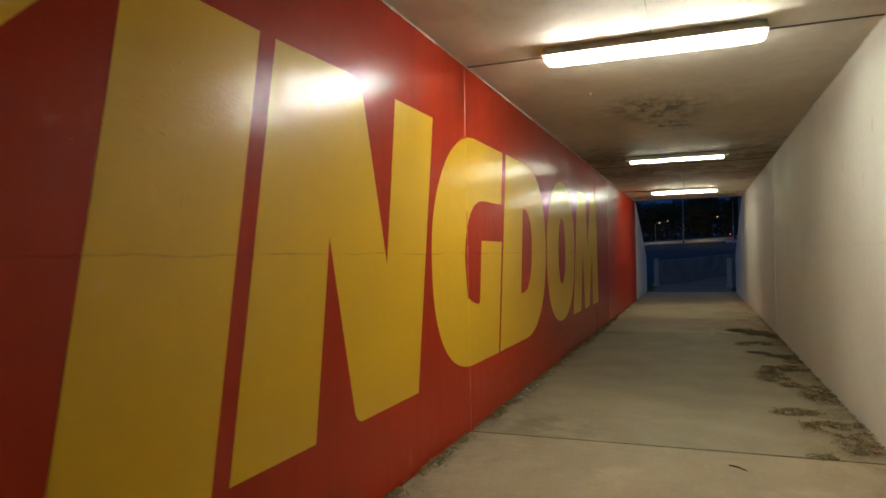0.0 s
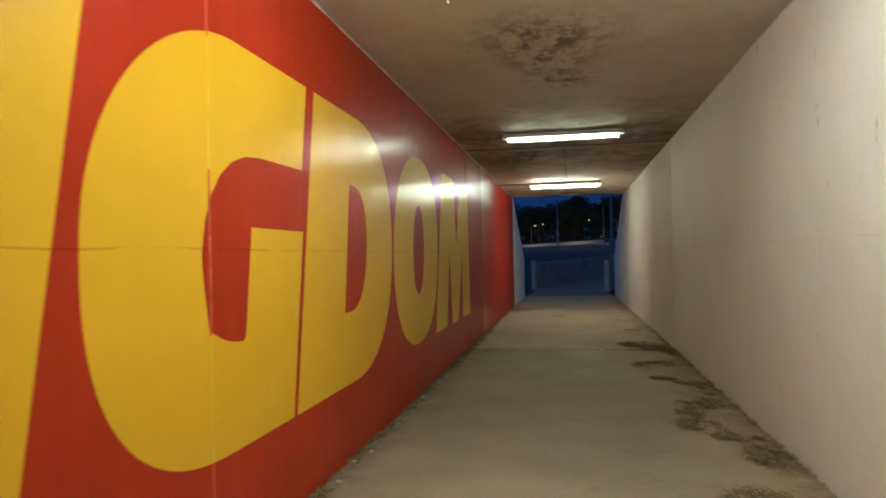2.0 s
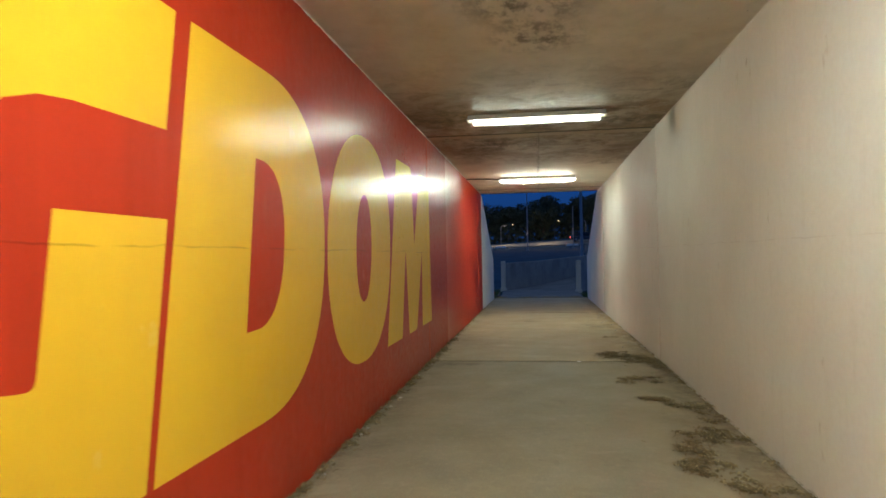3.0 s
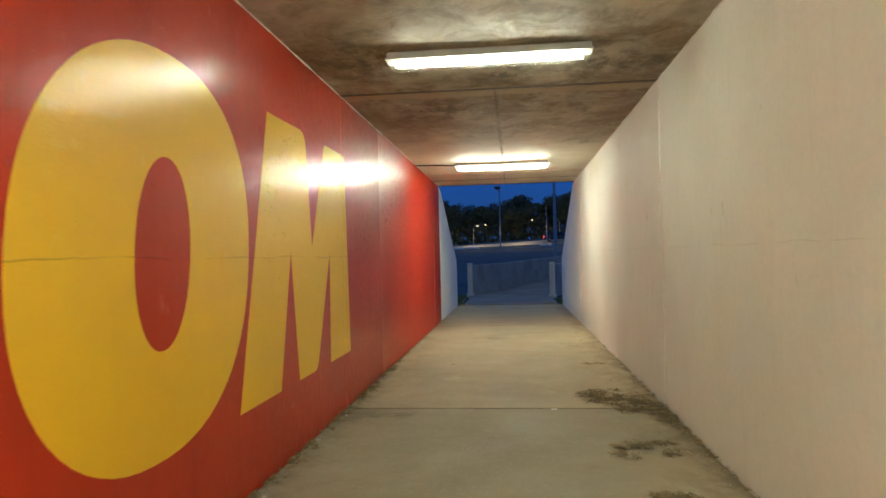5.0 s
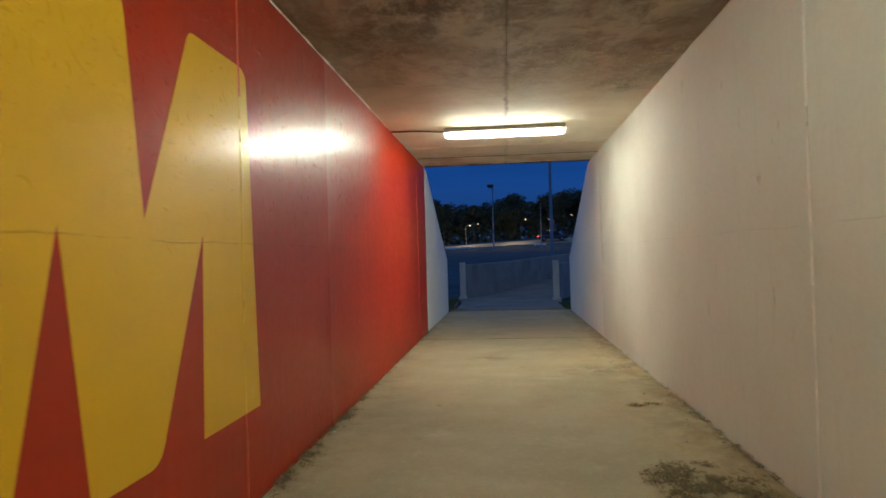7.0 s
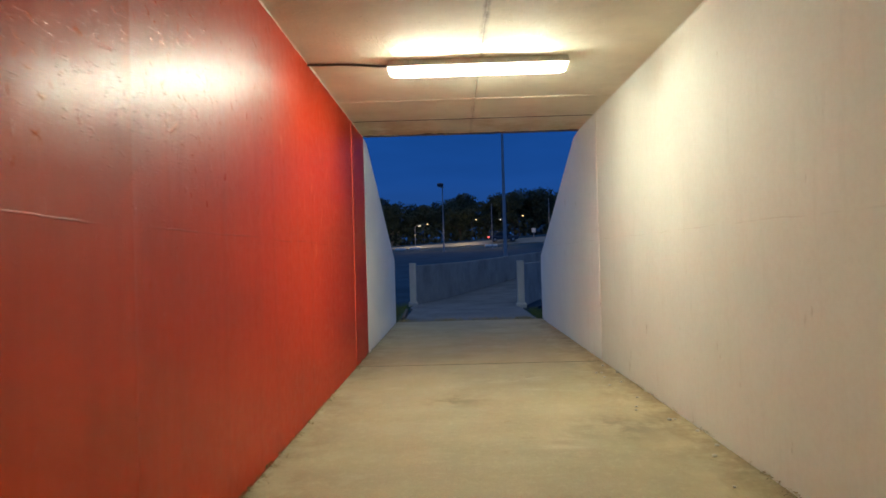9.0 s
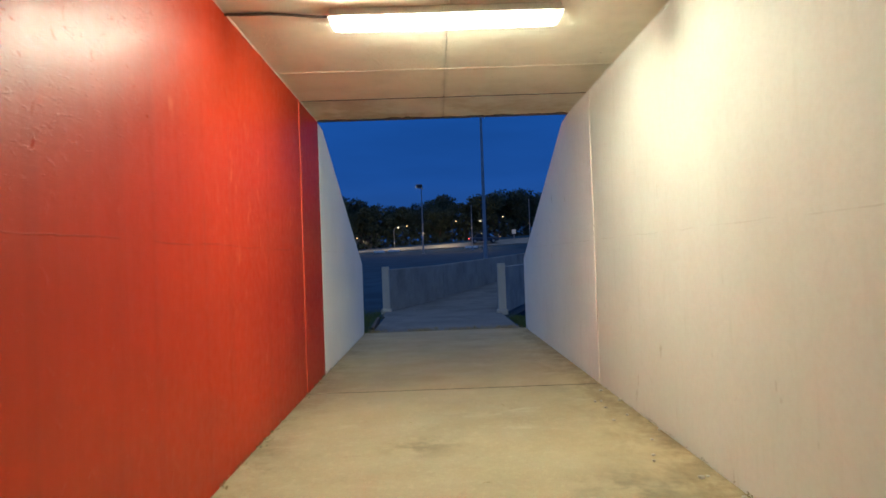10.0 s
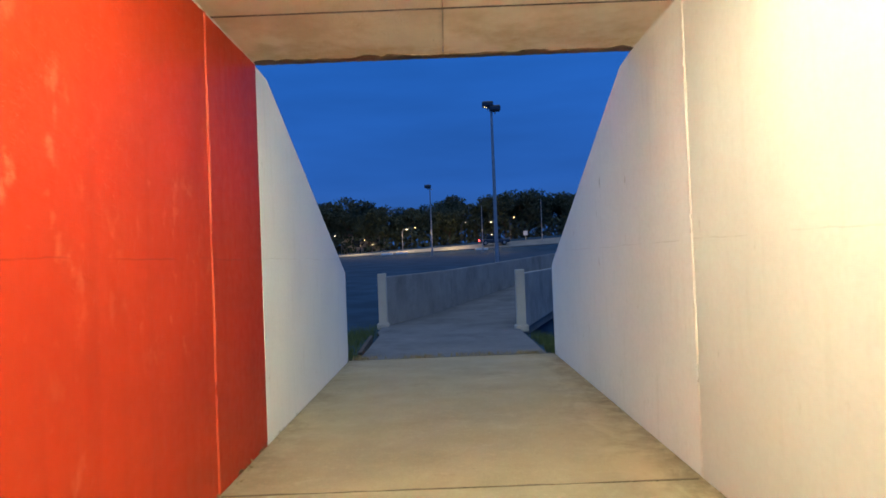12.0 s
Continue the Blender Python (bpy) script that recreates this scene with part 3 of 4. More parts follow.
def build_word():
    word = thing("painted_lettering", label="huge yellow capital letters painted across the red wall", category="mural")
    shapes = {}
    shapes["k"] = (rounded([(-5.35, LO), (-4.7, LO), (-4.58, 1.2), (-4.3, LO), (-3.62, LO), (-4.0, 1.5), (-3.07, HI), (-3.8, HI), (-4.42, 1.75), (-4.3, HI), (-5.0, HI)]), [])
    shapes["i"] = (rounded([(-3.345, LO), (-2.61, LO), (-2.255, HI), (-2.985, HI)]), [])
    shapes["n"] = (rounded([(-2.505, LO), (-1.86, LO), (-1.70, 1.545), (-1.445, LO, 0.08), (-0.585, LO), (-0.235, HI), (-0.87, HI), (-1.03, 1.385), (-1.335, HI + 0.02, 0.14), (-2.14, HI)]), [])
    g = arc(0.72, MID, 1.02, HALF, 90, 180, 2.0, 0.02, 22)[:-1] + arc(0.72, MID, 1.02, HALF, 180, 270, 2.6, 0.02, 22)
    g += [(1.335, LO), (1.505, 1.56), (0.87, 1.56)] + rounded([(0.87, 1.56), (0.79, 1.015, 0.04), (0.61, 1.03, 0.1), (0.465, 1.10, 0.03), (0.41, 1.40, 0.08), (0.465, 1.91, 0.5), (1.505, 1.92)])[1:] + [(1.59, HI)]
    shapes["g"] = (g, [])
    d = [(1.385, LO)] + arc(2.45, MID, 1.02, HALF, -90, 90, 2.25, 0.05, 40) + [(1.715, HI)]
    dc = [(2.215, 1.02)] + arc(2.36, 1.475, 0.38, 0.455, -80, 82, 2.3, 0.10, 20) + [(2.355, 1.93)]
    shapes["d"] = (d, [dc])
    shapes["o"] = (arc(4.65, MID, 0.99, HALF, 0, 357, 2.25, 0.075, 64), [arc(4.65, 1.475, 0.25, 0.455, 0, 352, 2.1, 0.07, 36)])
    shapes["m"] = (rounded([(5.47, LO), (6.165, LO), (6.42, 1.49), (6.57, LO), (7.03, LO, 0.09), (7.455, 1.485), (7.425, LO), (8.14, LO), (8.03, HI, 0.1), (7.355, HI, 0.05), (6.94, 1.53), (6.81, HI + 0.01, 0.13), (6.0, HI)]), [])
    for key in "kingdom":
        bm = prism(shapes[key][0], -0.002, 0.0013, shapes[key][1])
        if key in "kingd":
            bmesh.ops.translate(bm, verts=list(bm.verts), vec=(0, FIRST, 0))
        # the open joint runs on through the paint
        j = JOINTS[2]
        ys = [v.co.y for v in bm.verts]
        if min(ys) < j < max(ys):
            low = bm.copy()
            for piece, side in ((low, 1), (bm, -1)):
                geom = list(piece.verts) + list(piece.edges) + list(piece.faces)
                bmesh.ops.bisect_plane(piece, geom=geom, plane_co=(0, j - side * GAP, 0), plane_no=(0, side, 0), clear_outer=True)
            me = bpy.data.meshes.new("half")
            low.to_mesh(me)
            low.free()
            bm.from_mesh(me)
        part("letter_" + key, bm, YELLOW, word)
    return [(y, z) for y, z in shapes["m"][0]]


M_OUTLINE = build_word()


def inside(outline, y, z):
    hit = False
    for (ya, za), (yb, zb) in zip(outline, outline[1:] + outline[:1]):
        if (za > z) != (zb > z) and y < ya + (z - za) / (zb - za) * (yb - ya):
            hit = not hit
    return hit


def build_drips():
    """Dried drips, roller ridges and curls of thick gloss paint standing proud of the wall."""
    rng = np.random.default_rng(17)
    runs = {"red": ([], []), "yellow": ([], [])}
    for k in range(900):
        y = 5.75 + 6.2 * rng.beta(1.2, 2.0)
        z = min(2.93, max(0.4, rng.normal(2.12, 0.34)))
        if noise.noise((y * 1.3, z * 1.6, 5.0)) < rng.uniform(-0.35, 0.35):
            continue
        on_letter = inside(M_OUTLINE, y, z)
        if inside(M_OUTLINE, y - 0.03, z) != inside(M_OUTLINE, y + 0.03, z) or inside(M_OUTLINE, y, z + 0.03) != on_letter:
            continue
        verts, faces = runs["yellow" if on_letter else "red"]
        long, wide = rng.gamma(2.2, 0.013) + 0.014, rng.uniform(0.003, 0.0075)
        a = rng.normal(-0.35, 0.55) if rng.random() < 0.7 else rng.normal(1.5, 0.3)
        curl = rng.normal(0, 0.9)
        base = 0.0013 if on_letter else 0.0
        n, start = 5, len(verts)
        for i in range(n):
            t = i / (n - 1) - 0.5
            b = a + curl * t
            cy, cz = y + long * t * math.cos(b), z + long * t * math.sin(b)
            w = wide * math.sqrt(max(0.05, 1 - (2 * t) ** 2))
            for side, lift in ((-1, -0.0006), (0, w * 0.42), (1, -0.0006)):
                verts.append((base + lift, cy - side * w * math.sin(b), cz + side * w * math.cos(b)))
        for i in range(n - 1):
            p = start + i * 3
            faces += [(p, p + 1, p + 4, p + 3), (p + 1, p + 2, p + 5, p + 4)]
    for colour, paint in (("red", DRIP_RED), ("yellow", DRIP_YELLOW)):
        me = bpy.data.meshes.new("paint_drips")
        me.from_pydata(*[runs[colour][0], [], runs[colour][1]])
        me.materials.append(paint)
        for p in me.polygons:
            p.use_smooth = True
        tagged(new("paint_drips", me), label="dried glossy " + colour + " paint drips and ridges on the wall", category="paint drips", kind="stuff")


build_drips()


# ---- ceiling lights ----
def light_fitting(tube_mat, tubes, cover, m, label):
    lamp = thing("ceiling_light", m, label=label, category="light", group="fluorescent fittings along the underpass ceiling")
    L = 1.57
    part("housing", box((-L / 2 + 0.01, -0.075, -0.05), (L / 2 - 0.01, 0.075, 0.0), 0.012), HOUSING, lamp)
    part("rim", box((-L / 2, -0.088, -0.060), (L / 2, 0.088, -0.046), 0.004), HOUSING, lamp)
    # tray-shaped cover with drawn-in ends
    bm = bmesh.new()
    rings = []
    for f, z in ((1.0, -0.058), (0.985, -0.085), (0.955, -0.108), (0.90, -0.12)):
        hw, hl = 0.08 - (1 - f) * 0.25, L / 2 - 0.006 - (1 - f) * 0.45
        loop = rounded([(-hl, -hw, 0.02), (hl, -hw, 0.02), (hl, hw, 0.02), (-hl, hw, 0.02)], 3)
        rings.append([bm.verts.new((x, y, z)) for x, y in loop])
    for ra, rb in zip(rings, rings[1:]):
        for k in range(len(ra)):
            bm.faces.new((ra[k], rb[k], rb[(k + 1) % len(ra)], ra[(k + 1) % len(ra)]))
    bm.faces.new(rings[-1])
    bmesh.ops.recalc_face_normals(bm, faces=list(bm.faces))
    smooth(part("diffuser", bm, cover, lamp, "frosted plastic diffuser"), 50)
    for y in ((-0.035, 0.035) if tubes == 2 else (0.012,)):
        part("tube", tube([(-0.71, y, -0.086), (0.71, y, -0.086)], 0.014 if tubes == 2 else 0.018, 12), tube_mat, lamp, "glowing fluorescent tube")
    for k in range(5):
        x = -0.62 + k * 0.31
        for s in (-1, 1):
            part("clip", box((x - 0.014, s * 0.089 - 0.004, -0.062), (x + 0.014, s * 0.089 + 0.004, -0.03), 0.002), HOUSING, lamp)
    return lamp


LX = 1.47
light_fitting(TUBE_A, 2, OPAL, pose(LX, 0.50, H), "bright white fluorescent batten under the concrete ceiling")
light_fitting(TUBE_B, 1, CLEAR, pose(LX, 6.757, H), "half-dead fluorescent batten with one dim tube")
light_fitting(TUBE_C, 2, OPAL, pose(LX, 12.94, H), "bright white fluorescent batten by the tunnel mouth")


def build_cable():
    pts = [(0.0, 12.9, H - 0.012), (0.12, 12.905, H - 0.014), (0.3, 12.90, H - 0.016), (0.48, 12.93, H - 0.02), (0.6, 12.94, H - 0.03), (0.70, 12.94, H - 0.032)]
    ob = smooth(part("power_cable", tube(pts, 0.010, 8), CABLE))
    tagged(ob, label="dark power cable clipped along the concrete ceiling", category="cable")


build_cable()


# ---- outside ----
def ease(a, b, v):
    t = min(max((v - a) / (b - a), 0), 1)
    return t * t * (3 - 2 * t)


def path_x(y):
    """Centre of the walkway beyond the underpass."""
    return 1.5 if y < 24.5 else 1.5 + (y - 24.5) * 0.31


def path_z(y):
    return 0.0 if y < 29 else 0.022 * (y - 29)


def ground_z(x, y):
    far = ease(24, 40, y) * 0.030 * (min(y, 96) - 24)
    if y > 96:
        far += (min(y, 109) - 96) / 13 * (1.55 + 0.05 * max(min(x, 30), -16)) + 0.008 * max(min(y, 180) - 109, 0)
    near = ease(2.2, 6.0, abs(x - path_x(y)))
    z = -0.07 + far * near + (1 - near) * (path_z(y) if y < 60 else far)
    z -= 1.6 * math.exp(-((x - 5.0) / 1.2) ** 2 - ((y - 26.3) / 2.8) ** 2)
    z += 0.05 * near * noise.noise((x * 0.3, y * 0.3, 0))
    return z


def build_ground():
    xs = sorted({*np.round(np.linspace(-14, 18, 65), 3), *[-400, -250, -150, -100, -70, -50, -35, -24, -18, 23, 30, 40, 55, 75, 105, 150, 250, 400]})
    ys = sorted({*np.round(np.linspace(18, 46, 57), 3), *np.round(np.linspace(48, 110, 63), 3), *[-400, -200, -100, -60, -40, -25, -16, -10, -4, 2, 8, 14, 115, 120, 130, 145, 165, 180, 220, 300, 500, 900]})
    verts = [(x, y, ground_z(x, y)) for y in ys for x in xs]
    n = len(xs)
    faces = [(j * n + i, j * n + i + 1, (j + 1) * n + i + 1, (j + 1) * n + i) for j in range(len(ys) - 1) for i in range(n - 1)]
    me = bpy.data.meshes.new("ground")
    me.from_pydata(verts, [], faces)
    me.materials.append(DUSK_GRASS)
    for p in me.polygons:
        p.use_smooth = True
    tagged(new("ground", me), label="dark grass field rising to the road, tinted dusk blue", category="ground", kind="structure")


def ribbon(centre, half_of, ys, z_of, thick=0.2, lift=0.0):
    """A slab that follows a line over the ground."""
    bm = bmesh.new()
    rows = []
    for y in ys:
        cx, half, z = centre(y), half_of(y), z_of(y) + lift
        rows.append([bm.verts.new((cx + s * half, y, z - d)) for s, d in ((-1, thick), (-1, 0), (1, 0), (1, thick))])
    for a, b in zip(rows, rows[1:]):
        for k in range(4):
            bm.faces.new((a[k], a[(k + 1) % 4], b[(k + 1) % 4], b[k]))
    bm.faces.new(rows[0][::-1]), bm.faces.new(rows[-1])
    bmesh.ops.recalc_face_normals(bm, faces=list(bm.faces))
    return bm


def build_walkway():
    ys = [WING + 0.02, 22, 23, 24, *np.linspace(24.5, 56, 30)]
    ob = part("pavement", ribbon(lambda y: path_x(y) - 0.2 * ease(24, 25.6, y), lambda y: 1.36 + 0.24 * ease(24, 25.6, y), ys, path_z, 0.25, 0.0), ASPHALT)
    tagged(ob, label="worn grey asphalt footpath leading out of the underpass", category="path", kind="structure")
    # parapets on both sides, in panels between posts
    for side, start, label in ((-1, 25.75, "weathered concrete parapet wall along the outer footpath"), (1, 24.3, "weathered concrete parapet wall beside the drain")):
        wall = thing("parapet_wall", label=label, category="wall", group="parapets beside the footpath")
        y = start
        x = path_x(y) + (1.41 if side > 0 else -1.84)
        z = path_z(y)
        part("post", box((x - 0.09, y - 0.1, -0.06), (x + 0.09, y + 0.1, 1.16), 0.015), POST, wall, "pale concrete end post")
        part("post_foot", box((x - 0.13, y - 0.14, -0.06), (x + 0.13, y + 0.14, 0.07), 0.02), POST, wall)
        for k in range(6):
            y2 = y + 4.85
            off = 1.41 if side > 0 else -1.84
            a = Vector((path_x(y) + off, y + 0.02, path_z(y)))
            b = Vector((path_x(y2) + off, y2, path_z(y2)))
            d = b - a
            m = Matrix.Translation(a) @ Euler((0, 0, math.atan2(d.y, d.x))).to_matrix().to_4x4()
            ln = math.hypot(d.x, d.y)
            bm = box((0.005, -0.06, -0.35 if side < 0 else -0.03), (ln - 0.005, 0.06, 1.08), 0.012)
            for v in bm.verts:
                v.co.z += d.z * v.co.x / ln
            bm.transform(m)
            part("parapet_panel", bm, PARAPET, wall)
            y = y2


def litter_mask(x, y, side):
    """How thickly dirt and dry leaves lie at a place on the floor."""
    n = noise.fractal((x * 6.0, y * 6.0 + x * 2.0, 3.1), 0.7, 2.0, 6)
    if side > 0:
        d = W - x
        heap = 0.0
        for cx, cy, rx, ry, turn, v in LITTER_HEAPS:
            if abs(y - cy) < 1.2:
                c, s = math.cos(radians(turn)), math.sin(radians(turn))
                u, w = (x - cx) * c + (y - cy) * s, (y - cy) * c - (x - cx) * s
                heap = max(heap, v * math.exp(-((u / rx) ** 2 + (w / ry) ** 2) ** 1.5))
        edge = 0.6 * math.exp(-d / 0.05)
        return min(heap + edge * (0.35 + 0.65 * ease(12.5, 9.5, y)) * ease(17.5, 14.0, y), 1.0) * (0.78 + 1.7 * n) - 0.27
    d = x
    return math.exp(-d / 0.075) * (0.3 + 0.7 * ease(13, 8, y)) * (0.8 + 1.8 * n) - 0.3


# centre, long and short half axes, turn in degrees, weight
LITTER_HEAPS = [(2.50, 8.42, 0.28, 0.30, -30, 1.0), (2.74, 8.06, 0.30, 0.34, -45, 1.0), (2.90, 7.55, 0.12, 0.25, 0, 0.8), (2.55, 6.72, 0.22, 0.12, 12, 0.95), (2.38, 6.50, 0.12, 0.14, 0, 0.85), (2.72, 6.52, 0.10, 0.12, 0, 0.8),
                (2.52, 5.66, 0.18, 0.10, -35, 0.9), (2.72, 5.42, 0.20, 0.12, -42, 0.95), (2.87, 5.0, 0.10, 0.28, 0, 0.85), (2.70, 4.40, 0.22, 0.22, 20, 0.95), (2.53, 4.05, 0.13, 0.28, 0, 0.85), (2.52, 3.60, 0.20, 0.18, -35, 1.0),
                (2.70, 3.25, 0.24, 0.14, -50, 0.95), (2.80, 2.75, 0.13, 0.28, 0, 0.9), (2.53, 1.98, 0.20, 0.14, 15, 1.0), (2.66, 1.50, 0.22, 0.18, -20, 0.95), (2.80, 1.05, 0.12, 0.28, 0, 0.8), (2.56, 0.66, 0.18, 0.10, 15, 0.8), (2.62, 10.38, 0.14, 0.07, 10, 0.75)]


def build_litter():
    for side, x0, x1, name, label in ((1, 2.0, W, "leaf_litter", "dry leaves, grass clippings and dirt heaped along the wall"), (-1, 0.0, 0.42, "wall_dirt", "crumbs of dirt and dry leaves along the foot of the wall")):
        rng = np.random.default_rng(5)
        step = 0.022
        nx, ny = int((x1 - x0) / step), int((17.5 + 6) / step)
        verts, faces, h = [], [], {}
        for j in range(ny):
            for i in range(nx):
                x, y = x0 + (i + 0.5) * (x1 - x0) / nx, -6 + j * step
                h[i, j] = litter_mask(x, y, side)
        index = {}

        def vert(i, j):
            if (i, j) not in index:
                x, y = x0 + (i + 0.5) * (x1 - x0) / nx, -6 + j * step
                index[i, j] = len(verts)
                v = h[i, j]
                verts.append((x, y, min(0.008, max(-0.002, 0.012 * v)) + (0.005 * abs(noise.noise((x * 45, y * 45, 0))) if v > 0.02 else 0)))
            return index[i, j]

        for j in range(ny - 1):
            for i in range(nx - 1):
                if min(h[i, j], h[i + 1, j], h[i, j + 1], h[i + 1, j + 1]) > 0.16 + 0.12 * noise.noise((i * 0.7, j * 0.7, side)):
                    faces.append((vert(i, j), vert(i + 1, j), vert(i + 1, j + 1), vert(i, j + 1)))
        me = bpy.data.meshes.new(name)
        me.from_pydata(verts, [], faces)
        me.materials.append(DIRT)
        me.materials.append(LITTER)
        # loose blades and leaves on top
        lv, lf = [], []
        for _ in range(190000 if side > 0 else 80000):
            x, y = rng.uniform(x0, x1), rng.uniform(-6, 17.4)
            m = litter_mask(x, y, side)
            if m < rng.uniform(-0.14, 0.3):
                continue
            long, wide = rng.uniform(0.012, 0.05), rng.uniform(0.001, 0.003)
            if rng.random() < 0.15:
                long, wide = rng.uniform(0.012, 0.03), rng.uniform(0.004, 0.009)
            a, tilt = rng.uniform(0, math.tau), rng.uniform(-0.4, 0.4)
            u = Vector((math.cos(a) * math.cos(tilt), math.sin(a) * math.cos(tilt), math.sin(tilt))) * long
            w = Vector((-math.sin(a), math.cos(a), rng.uniform(-0.5, 0.5))) * wide
            c = Vector((x, y, min(0.008, max(0, 0.012 * m)) + 0.004 + abs(u.z) / 2 + abs(w.z)))
            up = Vector((0, 0, long * 0.12))
            k = len(lv)
            lv += [c - u / 2 - w, c - u / 2 + w, c - w + up, c + w + up, c + u / 2 - w * 0.3, c + u / 2 + w * 0.3]
            lf += [(k, k + 2, k + 3, k + 1), (k + 2, k + 4, k + 5, k + 3)]
        ob = tagged(new(name, me), label=label, category="leaf litter", kind="stuff")
        lm = bpy.data.meshes.new("loose_leaves")
        lm.from_pydata(lv, [], lf)
        lm.materials.append(LITTER)
        leaves = new("loose_leaves", lm)
        leaves.parent = ob


def build_joint_dirt():
    """Dirt and sand gathered in the floor joints."""
    verts, faces = [], []
    for y in (0.59, 7.92, 15.24):
        xs = np.arange(0.02, W - 0.02, 0.02)
        for i, x in enumerate(xs):
            n = noise.fractal((x * 5, y, 4.0), 1.0, 2.0, 4)
            w = max(0.006, 0.012 + 0.02 * n)
            o = 0.004 * noise.noise((x * 4, y, 9.0))
            verts += [(x, y + o - w, -0.004), (x, y + o - w * 0.3, 0.0022), (x, y + o + w * 0.4, 0.0018), (x, y + o + w * 1.3, -0.004)]
            if i:
                k = len(verts) - 8
                faces += [(k + j, k + 4 + j, k + 5 + j, k + 1 + j) for j in range(3)]
    me = bpy.data.meshes.new("joint_dirt")
    me.from_pydata(verts, [], faces)
    me.materials.append(DIRT)
    tagged(new("joint_dirt", me), label="dark dirt packed in the floor joints", category="dirt", kind="stuff")


def build_twig():
    pts = [(1.93, 0.25, 0.006), (1.965, 0.22, 0.010), (1.99, 0.205, 0.008), (2.03, 0.16, 0.006)]
    tagged(smooth(part("twig", tube(pts, [0.005, 0.006, 0.005, 0.003], 6), BARK)), label="short dry brown twig lying on the floor", category="twig")


def build_weeds():
    rng = np.random.default_rng(9)
    for name, spots, count, label in (("grass_verge", [(-0.28, 21.2, 0.35, 0.5), (-0.4, 22.6, 0.45, 1.6), (-0.3, 24.4, 0.4, 1.2), (3.15, 21.4, 0.25, 0.6), (3.25, 22.8, 0.3, 1.0)], 5000, "rough green grass beside the asphalt path"),
                                      ("joint_weeds", [(1.0, 20.78, 0.35, 0.03), (1.95, 20.78, 0.4, 0.03), (2.6, 20.78, 0.2, 0.03), (0.2, 20.8, 0.15, 0.1)], 700, "short dry weeds in the floor joint")):
        verts, faces = [], []
        for k in range(count):
            cx, cy, rx, ry = spots[k % len(spots)]
            x, y = rng.normal(cx, rx * 0.6), rng.normal(cy, ry * 0.6)
            base = -0.01 if name == "joint_weeds" else ground_z(x, y) - 0.01
            if name == "grass_verge" and 0.05 < x < 2.95:
                continue
            hgt = rng.uniform(0.03, 0.09) if name == "joint_weeds" else rng.uniform(0.06, 0.2)
            a = rng.uniform(0, math.tau)
            lean, w = rng.uniform(0.1, 0.6) * hgt, 0.004
            dx, dy = math.cos(a), math.sin(a)
            n = len(verts)
            verts += [(x - dy * w, y + dx * w, base), (x + dy * w, y - dx * w, base), (x + dx * lean * 0.4 - dy * w * 0.7, y + dy * lean * 0.4 + dx * w * 0.7, base + hgt * 0.6),
                      (x + dx * lean * 0.4 + dy * w * 0.7, y + dy * lean * 0.4 - dx * w * 0.7, base + hgt * 0.6), (x + dx * lean, y + dy * lean, base + hgt)]
            faces += [(n, n + 1, n + 3, n + 2), (n + 2, n + 3, n + 4)]
        me = bpy.data.meshes.new(name)
        me.from_pydata(verts, [], faces)
        me.materials.append(BLADE if name == "grass_verge" else STRAW)
        tagged(new(name, me), label=label, category="grass", kind="stuff")


def build_edging():
    ob = part("edging_board", box((-0.03, 0.0, -0.1), (0.03, 2.3, 0.05), 0.006, pose(0.10, 21.25, 0, 0, 0, 2)), BARK)
    tagged(ob, label="dark weathered timber edging board beside the asphalt path", category="edging")


def build_ceiling_anchor():
    anchor = thing("ceiling_anchor", pose(0.82, 2.01, H), label="small pale anchor bolt stub in the concrete ceiling", category="bolt")
    part("plate", box((-0.018, -0.018, -0.006), (0.018, 0.018, 0.001), 0.003), BRIGHT_WHITE, anchor)
    part("stub", tube([(0, 0, -0.005), (0.003, 0.002, -0.03)], 0.007, 8), BRIGHT_WHITE, anchor)


def build_scraps():
    ob = part("plastic_scrap", box((-0.02, -0.012, 0.0), (0.02, 0.012, 0.014), 0.004, pose(2.90, 0.84, 0.0, 0, 0, 35)), SEAL_RED)
    tagged(ob, label="small scrap of red plastic by the wall", category="litter")
    ob = part("paper_scrap", box((-0.025, -0.012, 0.0), (0.025, 0.012, 0.003), 0.001, pose(1.96, 7.88, 0.001, 0, 0, 15)), BRIGHT_WHITE)
    tagged(ob, label="small white paper scrap at the floor joint", category="litter")
    rng = np.random.default_rng(31)
    for x, y in ((2.35, 7.75), (2.5, 7.55), (1.1, 13.9), (1.6, 12.4), (0.8, 10.4), (1.9, 14.4), (2.2, 4.2), (2.3, 1.1)):
        a, ln = rng.uniform(0, math.pi), rng.uniform(0.04, 0.1)
        pts = [(x + (t - 0.5) * ln * math.cos(a), y + (t - 0.5) * ln * math.sin(a), 0.003 + 0.004 * math.sin(t * 3.1)) for t in (0, 0.35, 0.7, 1)]
        ob = part("straw", tube(pts, [0.0015, 0.002, 0.002, 0.001], 5), STRAW)
        tagged(ob, label="loose dry straw lying on the concrete floor", category="straw", group="straws on the floor")


